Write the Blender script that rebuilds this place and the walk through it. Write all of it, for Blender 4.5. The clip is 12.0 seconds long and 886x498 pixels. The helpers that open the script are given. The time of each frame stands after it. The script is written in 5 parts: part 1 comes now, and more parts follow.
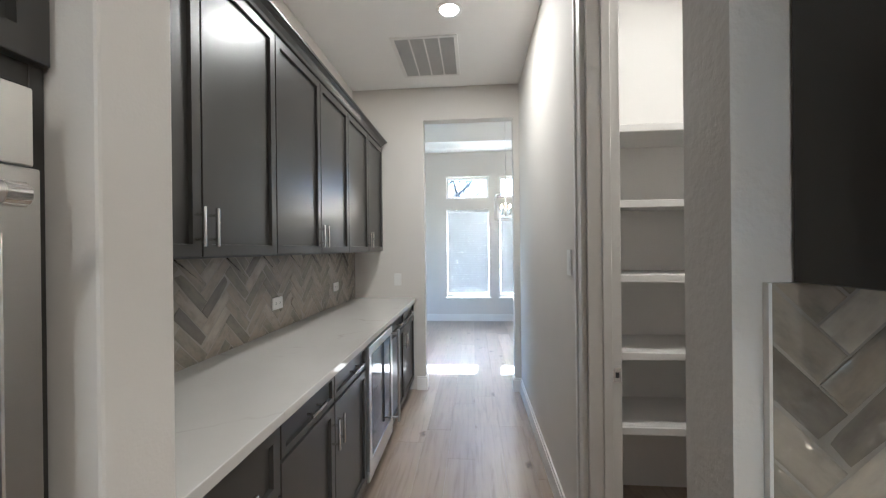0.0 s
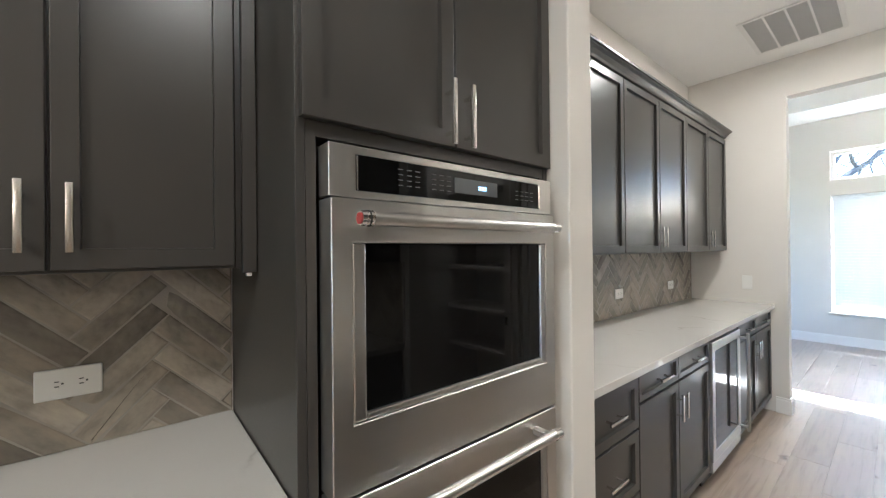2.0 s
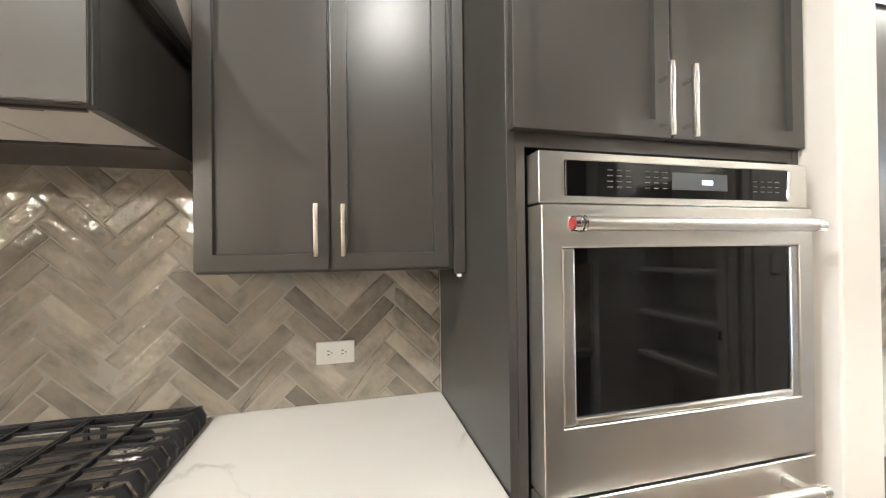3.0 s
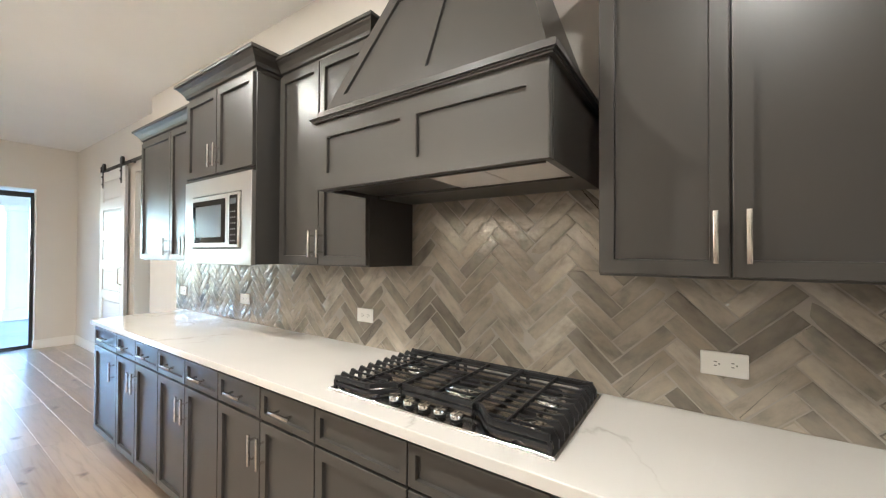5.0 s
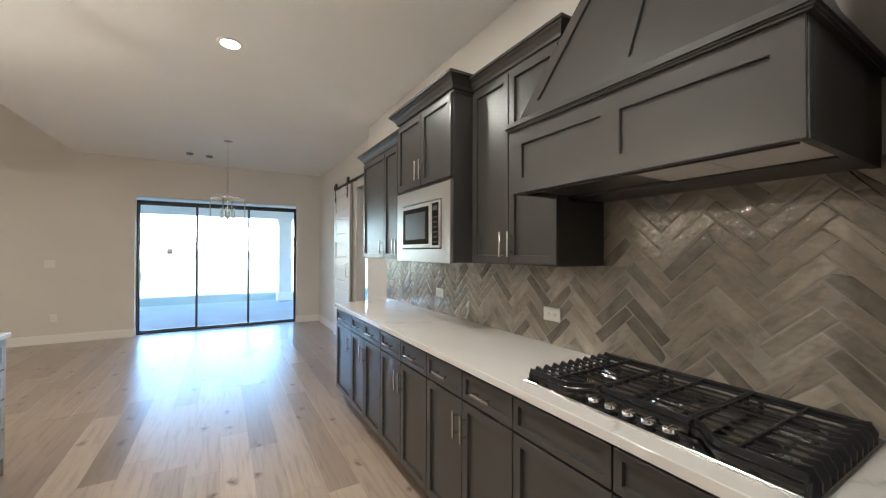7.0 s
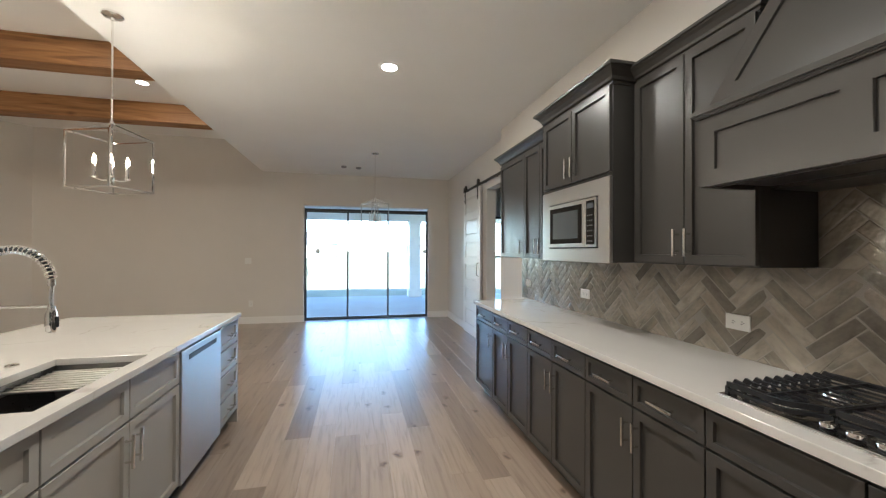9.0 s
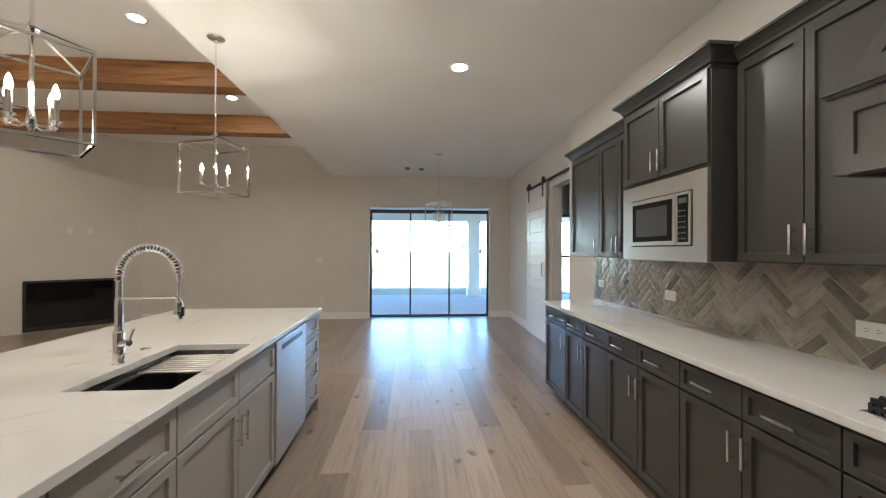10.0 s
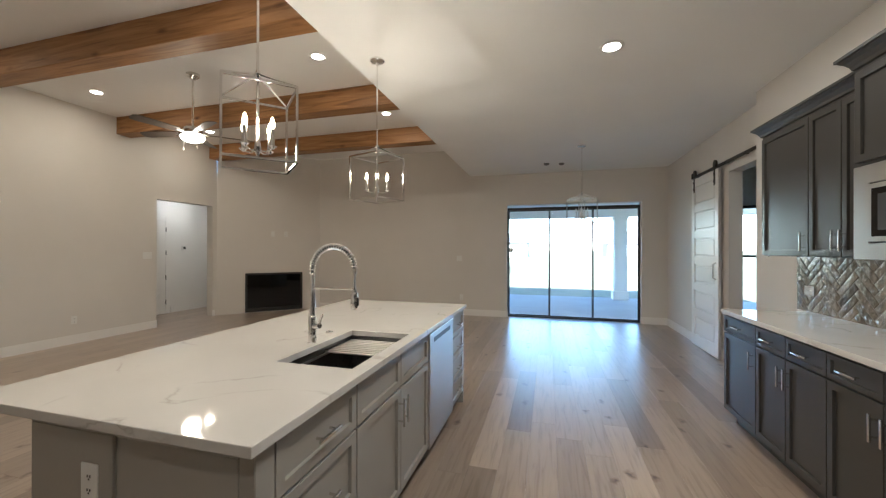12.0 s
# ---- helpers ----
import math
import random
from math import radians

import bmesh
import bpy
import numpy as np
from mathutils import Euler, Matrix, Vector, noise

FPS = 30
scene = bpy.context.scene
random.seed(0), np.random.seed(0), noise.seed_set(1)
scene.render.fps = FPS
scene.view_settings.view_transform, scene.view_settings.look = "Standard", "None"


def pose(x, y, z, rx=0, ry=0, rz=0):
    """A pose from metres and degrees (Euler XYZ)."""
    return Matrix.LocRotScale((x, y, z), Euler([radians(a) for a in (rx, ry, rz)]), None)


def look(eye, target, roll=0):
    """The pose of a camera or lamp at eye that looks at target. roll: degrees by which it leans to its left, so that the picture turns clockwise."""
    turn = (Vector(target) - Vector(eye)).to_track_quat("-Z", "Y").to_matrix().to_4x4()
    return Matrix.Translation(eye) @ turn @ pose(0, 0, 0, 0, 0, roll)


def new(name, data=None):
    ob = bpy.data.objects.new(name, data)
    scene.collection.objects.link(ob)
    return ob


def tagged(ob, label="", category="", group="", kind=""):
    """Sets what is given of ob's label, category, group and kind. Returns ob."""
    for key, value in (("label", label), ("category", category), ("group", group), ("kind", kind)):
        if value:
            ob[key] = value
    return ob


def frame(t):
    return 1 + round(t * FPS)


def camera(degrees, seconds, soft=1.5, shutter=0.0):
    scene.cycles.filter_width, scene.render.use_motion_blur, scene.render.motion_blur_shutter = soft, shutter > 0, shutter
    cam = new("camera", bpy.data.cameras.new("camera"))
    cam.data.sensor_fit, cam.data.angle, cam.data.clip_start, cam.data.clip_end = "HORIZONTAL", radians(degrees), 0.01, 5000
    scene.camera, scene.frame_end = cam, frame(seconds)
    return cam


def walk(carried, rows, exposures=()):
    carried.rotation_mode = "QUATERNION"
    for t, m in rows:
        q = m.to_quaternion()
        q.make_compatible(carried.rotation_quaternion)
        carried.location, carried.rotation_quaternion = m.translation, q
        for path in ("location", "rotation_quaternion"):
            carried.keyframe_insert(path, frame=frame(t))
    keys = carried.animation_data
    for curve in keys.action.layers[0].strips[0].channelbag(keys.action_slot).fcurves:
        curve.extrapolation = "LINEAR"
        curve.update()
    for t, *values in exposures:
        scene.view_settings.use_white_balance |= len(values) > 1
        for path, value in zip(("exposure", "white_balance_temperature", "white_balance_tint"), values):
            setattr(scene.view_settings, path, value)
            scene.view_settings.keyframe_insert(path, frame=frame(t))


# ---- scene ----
cam = camera(99.5, 12.0, soft=1.25)
PATH = [
    (0, (1.64, -2.221, 1.426), (1.478, -0.228, 1.423), -0.6),
    (0.5, (1.693, -2.372, 1.411), (1.201, -0.433, 1.416), -0.5),
    (1, (1.74, -2.546, 1.418), (0.867, -0.747, 1.425), -0.5),
    (1.5, (1.755, -2.685, 1.426), (0.538, -1.098, 1.436), -0.6),
    (2, (1.745, -2.763, 1.432), (0.202, -1.491, 1.44), -0.6),
    (2.2, (1.724, -2.783, 1.435), (0.061, -1.672, 1.446), -0.7),
    (2.5, (1.728, -2.809, 1.445), (-0.061, -1.915, 1.443), -0.6),
    (3, (1.729, -2.838, 1.445), (-0.212, -2.357, 1.457), -0.7),
    (3.5, (1.761, -2.876, 1.457), (-0.239, -2.853, 1.456), -0.7),
    (3.7, (1.777, -2.885, 1.466), (-0.215, -3.058, 1.448), -0.9),
    (5.3, (1.92, -2.965, 1.457), (0.367, -4.226, 1.482), 0.3),
    (5.5, (1.929, -2.97, 1.462), (0.44, -4.305, 1.482), 0.1),
    (6, (1.958, -2.97, 1.464), (0.641, -4.475, 1.484), 0.2),
    (6.5, (1.984, -2.972, 1.464), (0.824, -4.601, 1.481), 0.1),
    (7, (2.014, -2.974, 1.46), (1.002, -4.699, 1.475), 0.2),
    (8.8, (2.214, -2.999, 1.465), (1.719, -4.937, 1.473), 0.4),
    (9, (2.244, -3.008, 1.456), (1.796, -4.958, 1.468), 0.2),
    (9.5, (2.309, -3.027, 1.452), (2.002, -5.003, 1.461), 0.2),
    (10, (2.375, -3.029, 1.447), (2.216, -5.023, 1.457), 0.2),
    (10.5, (2.416, -3.008, 1.44), (2.434, -5.008, 1.452), 0.2),
    (11, (2.457, -3.006, 1.437), (2.666, -4.995, 1.448), 0.1),
    (11.5, (2.474, -3.022, 1.44), (2.874, -4.982, 1.446), 0.1),
    (12, (2.462, -3.057, 1.44), (3.001, -4.983, 1.444), 0.1),
]
EXPOSURES = [(0, 3.8, 5070, 5), (0.5, 3.9, 5120, 5), (1, 4.05, 5120, 5), (2, 4.25, 5170, 5), (2.5, 4.81, 5310, 5), (3.5, 5.49, 5320, 5), (5.5, 4.91, 5380, 5), (6, 4.76, 5430, 5), (6.5, 4.41, 5380, 5), (9, 4.03, 5330, 5), (12, 3.75, 5380, 5)]
walk(cam, [(t, look(eye, target, roll)) for t, eye, target, roll in PATH], EXPOSURES)

# ---- world, sun and exposure ----
world = bpy.data.worlds.new("sky")
scene.world = world
world.use_nodes = True
wn = world.node_tree.nodes
sky = wn.new("ShaderNodeTexSky")
sky.sky_type, sky.sun_disc, sky.ozone_density, sky.dust_density = "NISHITA", False, 3.0, 0.2
SUN_DIR = Vector((-0.06, -0.77, -0.66)).normalized()
sky.sun_elevation, sky.sun_rotation = math.asin(-SUN_DIR.z), math.atan2(-SUN_DIR.x, -SUN_DIR.y)
wn["Background"].inputs["Strength"].default_value = 0.09
world.node_tree.links.new(sky.outputs[0], wn["Background"].inputs[0])
sun = new("sun", bpy.data.lights.new("sun", "SUN"))
sun.data.energy, sun.data.angle, sun.data.color = 3.0, radians(0.6), (1.0, 0.95, 0.87)
sun.rotation_euler = SUN_DIR.to_track_quat("-Z", "Y").to_euler()
WARM = (1.0, 0.83, 0.64)
WARMER = (1.0, 0.76, 0.50)

# ---- materials ----
def mat(name):
    m = bpy.data.materials.new(name)
    m.use_nodes = True
    t = m.node_tree
    return m, t.nodes, t.links, t.nodes["Principled BSDF"]


def ramp(n, stops, interp="LINEAR"):
    r = n.new("ShaderNodeValToRGB")
    r.color_ramp.interpolation = interp
    while len(r.color_ramp.elements) < len(stops):
        r.color_ramp.elements.new(0.5)
    for e, (p, c) in zip(r.color_ramp.elements, stops):
        e.position, e.color = p, (*c, 1)
    return r


def noise_tex(n, l, scale, detail=4, rough=0.55, stretch=None, coord="Object"):
    tc = n.new("ShaderNodeTexCoord")
    mp = n.new("ShaderNodeMapping")
    if stretch:
        mp.inputs["Scale"].default_value = stretch
    tex = n.new("ShaderNodeTexNoise")
    tex.inputs["Scale"].default_value, tex.inputs["Detail"].default_value, tex.inputs["Roughness"].default_value = scale, detail, rough
    l.new(tc.outputs[coord], mp.inputs[0])
    l.new(mp.outputs[0], tex.inputs["Vector"])
    return tex


def bump(n, l, p, source, strength, distance):
    b = n.new("ShaderNodeBump")
    b.inputs["Strength"].default_value, b.inputs["Distance"].default_value = strength, distance
    l.new(source, b.inputs["Height"])
    l.new(b.outputs[0], p.inputs["Normal"])


def painted(name, colour, rough=0.5, vary=0.06, grain=220, strength=0.12, dist=0.001, big=1.3, spec=0.5):
    """Paint over a surface with fine grain, with faint patches of tone."""
    m, n, l, p = mat(name)
    a = noise_tex(n, l, big, 3)
    r = ramp(n, [(0.3, [c * (1 - vary) for c in colour]), (0.7, [min(1, c * (1 + vary)) for c in colour])])
    l.new(a.outputs["Fac"], r.inputs[0])
    l.new(r.outputs[0], p.inputs["Base Color"])
    g = noise_tex(n, l, grain, 3)
    rr = n.new("ShaderNodeMapRange")
    rr.inputs["To Min"].default_value, rr.inputs["To Max"].default_value = rough * 0.9, min(1, rough * 1.12)
    l.new(g.outputs["Fac"], rr.inputs["Value"])
    l.new(rr.outputs[0], p.inputs["Roughness"])
    p.inputs["Specular IOR Level"].default_value = spec
    bump(n, l, p, g.outputs["Fac"], strength, dist)
    return m


def metal(name, colour, rough, stretch=None, grain=60, amount=0.08, strength=0.03):
    m, n, l, p = mat(name)
    p.inputs["Metallic"].default_value = 1
    g = noise_tex(n, l, grain, 3, stretch=stretch)
    r = ramp(n, [(0.25, [c * 0.985 for c in colour]), (0.75, [min(1, c * 1.015) for c in colour])])
    l.new(g.outputs["Fac"], r.inputs[0])
    l.new(r.outputs[0], p.inputs["Base Color"])
    rr = n.new("ShaderNodeMapRange")
    rr.inputs["To Min"].default_value, rr.inputs["To Max"].default_value = max(0.02, rough - amount), rough + amount
    l.new(g.outputs["Fac"], rr.inputs["Value"])
    l.new(rr.outputs[0], p.inputs["Roughness"])
    bump(n, l, p, g.outputs["Fac"], strength, 0.0005)
    return m


def plain(name, colour, rough=0.4, metallic=0.0, glow=0.0, glow_colour=None):
    m, n, l, p = mat(name)
    p.inputs["Base Color"].default_value = (*colour, 1)
    p.inputs["Roughness"].default_value, p.inputs["Metallic"].default_value = rough, metallic
    if glow:
        p.inputs["Emission Color"].default_value = (*(glow_colour or colour), 1)
        p.inputs["Emission Strength"].default_value = glow
    return m


def random_value(n, l):
    """One random number for each object and each loose piece of a joined mesh."""
    oi, ge, ad = n.new("ShaderNodeObjectInfo"), n.new("ShaderNodeNewGeometry"), n.new("ShaderNodeMath")
    ad.operation = "ADD"
    l.new(oi.outputs["Random"], ad.inputs[0])
    l.new(ge.outputs["Random Per Island"], ad.inputs[1])
    fr = n.new("ShaderNodeMath")
    fr.operation = "FRACT"
    l.new(ad.outputs[0], fr.inputs[0])
    return fr.outputs[0]


def wood_planks():
    m, n, l, p = mat("oak_planks")
    rnd = random_value(n, l)
    tc = n.new("ShaderNodeNewGeometry")
    off = n.new("ShaderNodeVectorMath")
    off.operation = "SCALE"
    comb = n.new("ShaderNodeCombineXYZ")
    mul = n.new("ShaderNodeMath")
    mul.operation = "MULTIPLY"
    mul.inputs[1].default_value = 37.0
    l.new(rnd, mul.inputs[0])
    l.new(mul.outputs[0], comb.inputs[0]), l.new(mul.outputs[0], comb.inputs[1])
    add = n.new("ShaderNodeVectorMath")
    l.new(tc.outputs["Position"], add.inputs[0]), l.new(comb.outputs[0], add.inputs[1])
    mp = n.new("ShaderNodeMapping")
    mp.inputs["Scale"].default_value = (22, 1.6, 1)
    l.new(add.outputs[0], mp.inputs[0])
    g = n.new("ShaderNodeTexNoise")
    g.inputs["Scale"].default_value, g.inputs["Detail"].default_value, g.inputs["Distortion"].default_value = 1.6, 7, 0.6
    l.new(mp.outputs[0], g.inputs["Vector"])
    base = ramp(n, [(0.0, (0.225, 0.172, 0.132)), (0.12, (0.29, 0.225, 0.174)), (0.45, (0.335, 0.264, 0.206)), (0.85, (0.38, 0.304, 0.24)), (1.0, (0.46, 0.375, 0.30))])
    l.new(rnd, base.inputs[0])
    grain = ramp(n, [(0.30, (0.66, 0.62, 0.58)), (0.48, (0.96, 0.95, 0.94)), (0.7, (1.08, 1.08, 1.08))])
    l.new(g.outputs["Fac"], grain.inputs[0])
    mx = n.new("ShaderNodeMix")
    mx.data_type, mx.blend_type = "RGBA", "MULTIPLY"
    mx.inputs["Factor"].default_value = 0.85
    l.new(base.outputs[0], mx.inputs["A"]), l.new(grain.outputs[0], mx.inputs["B"])
    # knots
    v = n.new("ShaderNodeTexVoronoi")
    v.voronoi_dimensions = "2D"
    v.inputs["Scale"].default_value = 1.0
    mp2 = n.new("ShaderNodeMapping")
    mp2.inputs["Scale"].default_value = (1.9, 1.15, 1)
    l.new(add.outputs[0], mp2.inputs[0])
    wob = n.new("ShaderNodeTexNoise")
    wob.inputs["Scale"].default_value = 14
    l.new(add.outputs[0], wob.inputs["Vector"])
    wa = n.new("ShaderNodeVectorMath")
    wa.operation = "MULTIPLY_ADD"
    wa.inputs[1].default_value = (0.16, 0.16, 0)
    l.new(wob.outputs["Color"], wa.inputs[0]), l.new(mp2.outputs[0], wa.inputs[2])
    l.new(wa.outputs[0], v.inputs["Vector"])
    kr = ramp(n, [(0.012, (0.14, 0.09, 0.06)), (0.03, (0.5, 0.42, 0.36)), (0.065, (1, 1, 1))])
    l.new(v.outputs["Distance"], kr.inputs[0])
    mk = n.new("ShaderNodeMix")
    mk.data_type, mk.blend_type = "RGBA", "MULTIPLY"
    mk.inputs["Factor"].default_value = 0.9
    l.new(mx.outputs["Result"], mk.inputs["A"]), l.new(kr.outputs[0], mk.inputs["B"])
    l.new(mk.outputs["Result"], p.inputs["Base Color"])
    rr = n.new("ShaderNodeMapRange")
    rr.inputs["To Min"].default_value, rr.inputs["To Max"].default_value = 0.40, 0.52
    l.new(g.outputs["Fac"], rr.inputs["Value"])
    l.new(rr.outputs[0], p.inputs["Roughness"])
    p.inputs["Coat Weight"].default_value, p.inputs["Coat Roughness"].default_value = 0.9, 0.29
    bump(n, l, p, g.outputs["Fac"], 0.12, 0.001)
    return m


def glazed_tiles(name, slant):
    """Glaze that pools and streaks along the tile; slant turns the streaks to the tile's length."""
    m, n, l, p = mat(name)
    rnd = random_value(n, l)
    base = ramp(n, [(0.0, (0.15, 0.132, 0.108)), (0.10, (0.20, 0.175, 0.143)), (0.30, (0.275, 0.241, 0.196)), (0.72, (0.335, 0.295, 0.242)), (1.0, (0.41, 0.362, 0.298))])
    l.new(rnd, base.inputs[0])
    geo = n.new("ShaderNodeNewGeometry")
    shift = n.new("ShaderNodeCombineXYZ")
    far = n.new("ShaderNodeMath")
    far.operation = "MULTIPLY"
    far.inputs[1].default_value = 23.0
    l.new(rnd, far.inputs[0]), l.new(far.outputs[0], shift.inputs[0])
    tc = n.new("ShaderNodeTexCoord")
    add = n.new("ShaderNodeVectorMath")
    turn = n.new("ShaderNodeMapping")
    turn.inputs["Rotation"].default_value = (0, radians(slant), 0)
    l.new(tc.outputs["Object"], turn.inputs[0])
    l.new(turn.outputs[0], add.inputs[0]), l.new(shift.outputs[0], add.inputs[1])
    thin = n.new("ShaderNodeMapping")
    thin.inputs["Scale"].default_value = (10, 24, 24)
    l.new(add.outputs[0], thin.inputs[0])
    cl = n.new("ShaderNodeTexNoise")
    cl.inputs["Scale"].default_value, cl.inputs["Detail"].default_value, cl.inputs["Roughness"].default_value = 1.0, 4, 0.6
    l.new(thin.outputs[0], cl.inputs["Vector"])
    cr = ramp(n, [(0.28, (0.60, 0.61, 0.62)), (0.5, (0.97, 0.97, 0.97)), (0.72, (1.2, 1.17, 1.11))])
    l.new(cl.outputs["Fac"], cr.inputs[0])
    mx = n.new("ShaderNodeMix")
    mx.data_type, mx.blend_type = "RGBA", "MULTIPLY"
    mx.inputs["Factor"].default_value = 0.9
    l.new(base.outputs[0], mx.inputs["A"]), l.new(cr.outputs[0], mx.inputs["B"])
    l.new(mx.outputs["Result"], p.inputs["Base Color"])
    p.inputs["Roughness"].default_value = 0.05
    p.inputs["IOR"].default_value = 1.6
    w = n.new("ShaderNodeTexNoise")
    w.inputs["Scale"].default_value, w.inputs["Detail"].default_value, w.inputs["Roughness"].default_value = 30, 1.5, 0.5
    l.new(geo.outputs["Position"], w.inputs["Vector"])
    bump(n, l, p, w.outputs["Fac"], 1.0, 0.0042)
    return m


def quartz():
    m, n, l, p = mat("white_quartz")
    geo = n.new("ShaderNodeNewGeometry")
    d = n.new("ShaderNodeTexNoise")
    d.inputs["Scale"].default_value, d.inputs["Detail"].default_value, d.inputs["Distortion"].default_value = 0.9, 6, 1.6
    l.new(geo.outputs["Position"], d.inputs["Vector"])
    ab = n.new("ShaderNodeMath")
    ab.operation = "SUBTRACT"
    ab.inputs[1].default_value = 0.5
    l.new(d.outputs["Fac"], ab.inputs[0])
    a2 = n.new("ShaderNodeMath")
    a2.operation = "ABSOLUTE"
    l.new(ab.outputs[0], a2.inputs[0])
    vein = ramp(n, [(0.0, (0.40, 0.37, 0.335)), (0.005, (0.50, 0.48, 0.45)), (0.014, (0.58, 0.56, 0.53))])
    l.new(a2.outputs[0], vein.inputs[0])
    c = n.new("ShaderNodeTexNoise")
    c.inputs["Scale"].default_value, c.inputs["Detail"].default_value = 2.3, 4
    l.new(geo.outputs["Position"], c.inputs["Vector"])
    keep = ramp(n, [(0.50, (0, 0, 0)), (0.63, (0.85, 0.85, 0.85))])
    l.new(c.outputs["Fac"], keep.inputs[0])
    cloud = ramp(n, [(0.3, (0.57, 0.55, 0.52)), (0.7, (0.605, 0.588, 0.56))])
    l.new(c.outputs["Fac"], cloud.inputs[0])
    mx = n.new("ShaderNodeMix")
    mx.data_type = "RGBA"
    l.new(keep.outputs[0], mx.inputs["Factor"])
    l.new(cloud.outputs[0], mx.inputs["A"]), l.new(vein.outputs[0], mx.inputs["B"])
    l.new(mx.outputs["Result"], p.inputs["Base Color"])
    p.inputs["Roughness"].default_value = 0.05
    return m


def beam_wood():
    m, n, l, p = mat("stained_pine")
    rnd = random_value(n, l)
    geo = n.new("ShaderNodeNewGeometry")
    mp = n.new("ShaderNodeMapping")
    mp.inputs["Scale"].default_value = (1.0, 14, 14)
    l.new(geo.outputs["Position"], mp.inputs[0])
    g = n.new("ShaderNodeTexNoise")
    g.inputs["Scale"].default_value, g.inputs["Detail"].default_value, g.inputs["Distortion"].default_value = 1.3, 6, 1.0
    l.new(mp.outputs[0], g.inputs["Vector"])
    r = ramp(n, [(0.25, (0.14, 0.062, 0.02)), (0.45, (0.29, 0.14, 0.048)), (0.72, (0.42, 0.22, 0.085))])
    l.new(g.outputs["Fac"], r.inputs[0])
    v = n.new("ShaderNodeTexVoronoi")
    v.inputs["Scale"].default_value = 1.0
    mp2 = n.new("ShaderNodeMapping")
    mp2.inputs["Scale"].default_value = (1.7, 4, 4)
    l.new(geo.outputs["Position"], mp2.inputs[0]), l.new(mp2.outputs[0], v.inputs["Vector"])
    kr = ramp(n, [(0.03, (0.22, 0.15, 0.1)), (0.10, (0.75, 0.7, 0.65)), (0.16, (1, 1, 1))])
    l.new(v.outputs["Distance"], kr.inputs[0])
    mx = n.new("ShaderNodeMix")
    mx.data_type, mx.blend_type = "RGBA", "MULTIPLY"
    mx.inputs["Factor"].default_value = 1
    l.new(r.outputs[0], mx.inputs["A"]), l.new(kr.outputs[0], mx.inputs["B"])
    l.new(mx.outputs["Result"], p.inputs["Base Color"])
    p.inputs["Roughness"].default_value = 0.55
    bump(n, l, p, g.outputs["Fac"], 0.3, 0.003)
    return m


def clear_glass(name, tint=(1, 1, 1)):
    m, n, l, p = mat(name)
    p.inputs["Base Color"].default_value = (*tint, 1)
    p.inputs["Transmission Weight"].default_value, p.inputs["Roughness"].default_value, p.inputs["IOR"].default_value = 1, 0.0, 1.45
    return m


WALL = painted("greige_wall_paint", (0.70, 0.665, 0.62), 0.75, 0.02, 150, 0.35, 0.0015)
ROUGH_WALL = painted("rough_greige_wall_paint", (0.68, 0.65, 0.61), 0.8, 0.03, 60, 0.7, 0.0026)
CEIL = painted("ceiling_paint", (0.91, 0.895, 0.87), 0.85, 0.015, 130, 0.3, 0.0015)
TRIM = painted("white_trim_paint", (0.84, 0.82, 0.79), 0.35, 0.015, 90, 0.05)
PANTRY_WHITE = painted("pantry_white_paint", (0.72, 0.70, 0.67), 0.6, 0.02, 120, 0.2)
DARK = painted("dark_grey_cabinet_paint", (0.047, 0.044, 0.040), 0.31, 0.05, 160, 0.05, 0.0006)
ISLAND = painted("light_grey_cabinet_paint", (0.335, 0.315, 0.28), 0.38, 0.03, 160, 0.05, 0.0006)
QUARTZ = quartz()
OAK = wood_planks()
TILE = [glazed_tiles("glazed_tile", 45), glazed_tiles("glazed_tile_turned", -45)]
GROUT = painted("pale_grout", (0.30, 0.272, 0.232), 0.85, 0.05, 300, 0.4)
PINE = beam_wood()
STEEL = metal("brushed_steel", (0.58, 0.57, 0.555), 0.32, (160, 160, 1.2), 6, 0.006, 0.0)
STEEL_H = metal("brushed_steel_level", (0.68, 0.665, 0.64), 0.32, (1.2, 160, 160), 6, 0.006, 0.0)
CHROME = metal("chrome", (0.86, 0.85, 0.84), 0.06, None, 20, 0.02, 0.0)
NICKEL = metal("satin_nickel", (0.72, 0.70, 0.67), 0.22, None, 120, 0.05)
BRONZE = painted("dark_bronze_frame", (0.030, 0.027, 0.025), 0.45, 0.1, 200, 0.1)
IRON = painted("cast_iron", (0.012, 0.012, 0.0135), 0.42, 0.1, 420, 0.25, 0.0008, spec=0.35)
BLACK_STEEL = metal("dark_cooktop_steel", (0.46, 0.445, 0.43), 0.17, (1.2, 160, 160), 6, 0.02, 0.0)
BLACK_GLASS = plain("black_oven_glass", (0.004, 0.004, 0.004), 0.04)
BLACK_GLASS.node_tree.nodes["Principled BSDF"].inputs["Specular IOR Level"].default_value = 0.34
BLACK = plain("black_plastic", (0.012, 0.012, 0.012), 0.4)
RED = plain("red_medallion", (0.30, 0.03, 0.03), 0.3)
WHITE_PLASTIC = plain("white_plastic", (0.78, 0.77, 0.74), 0.3)
SLOT = plain("dark_slot", (0.04, 0.04, 0.04), 0.5)
LED_TEXT = plain("pale_display_print", (0.15, 0.15, 0.15), 0.4)
LED_BLUE = plain("blue_display_digits", (0.2, 0.5, 1.0), 0.4, 0, 0.35, (0.35, 0.62, 1.0))
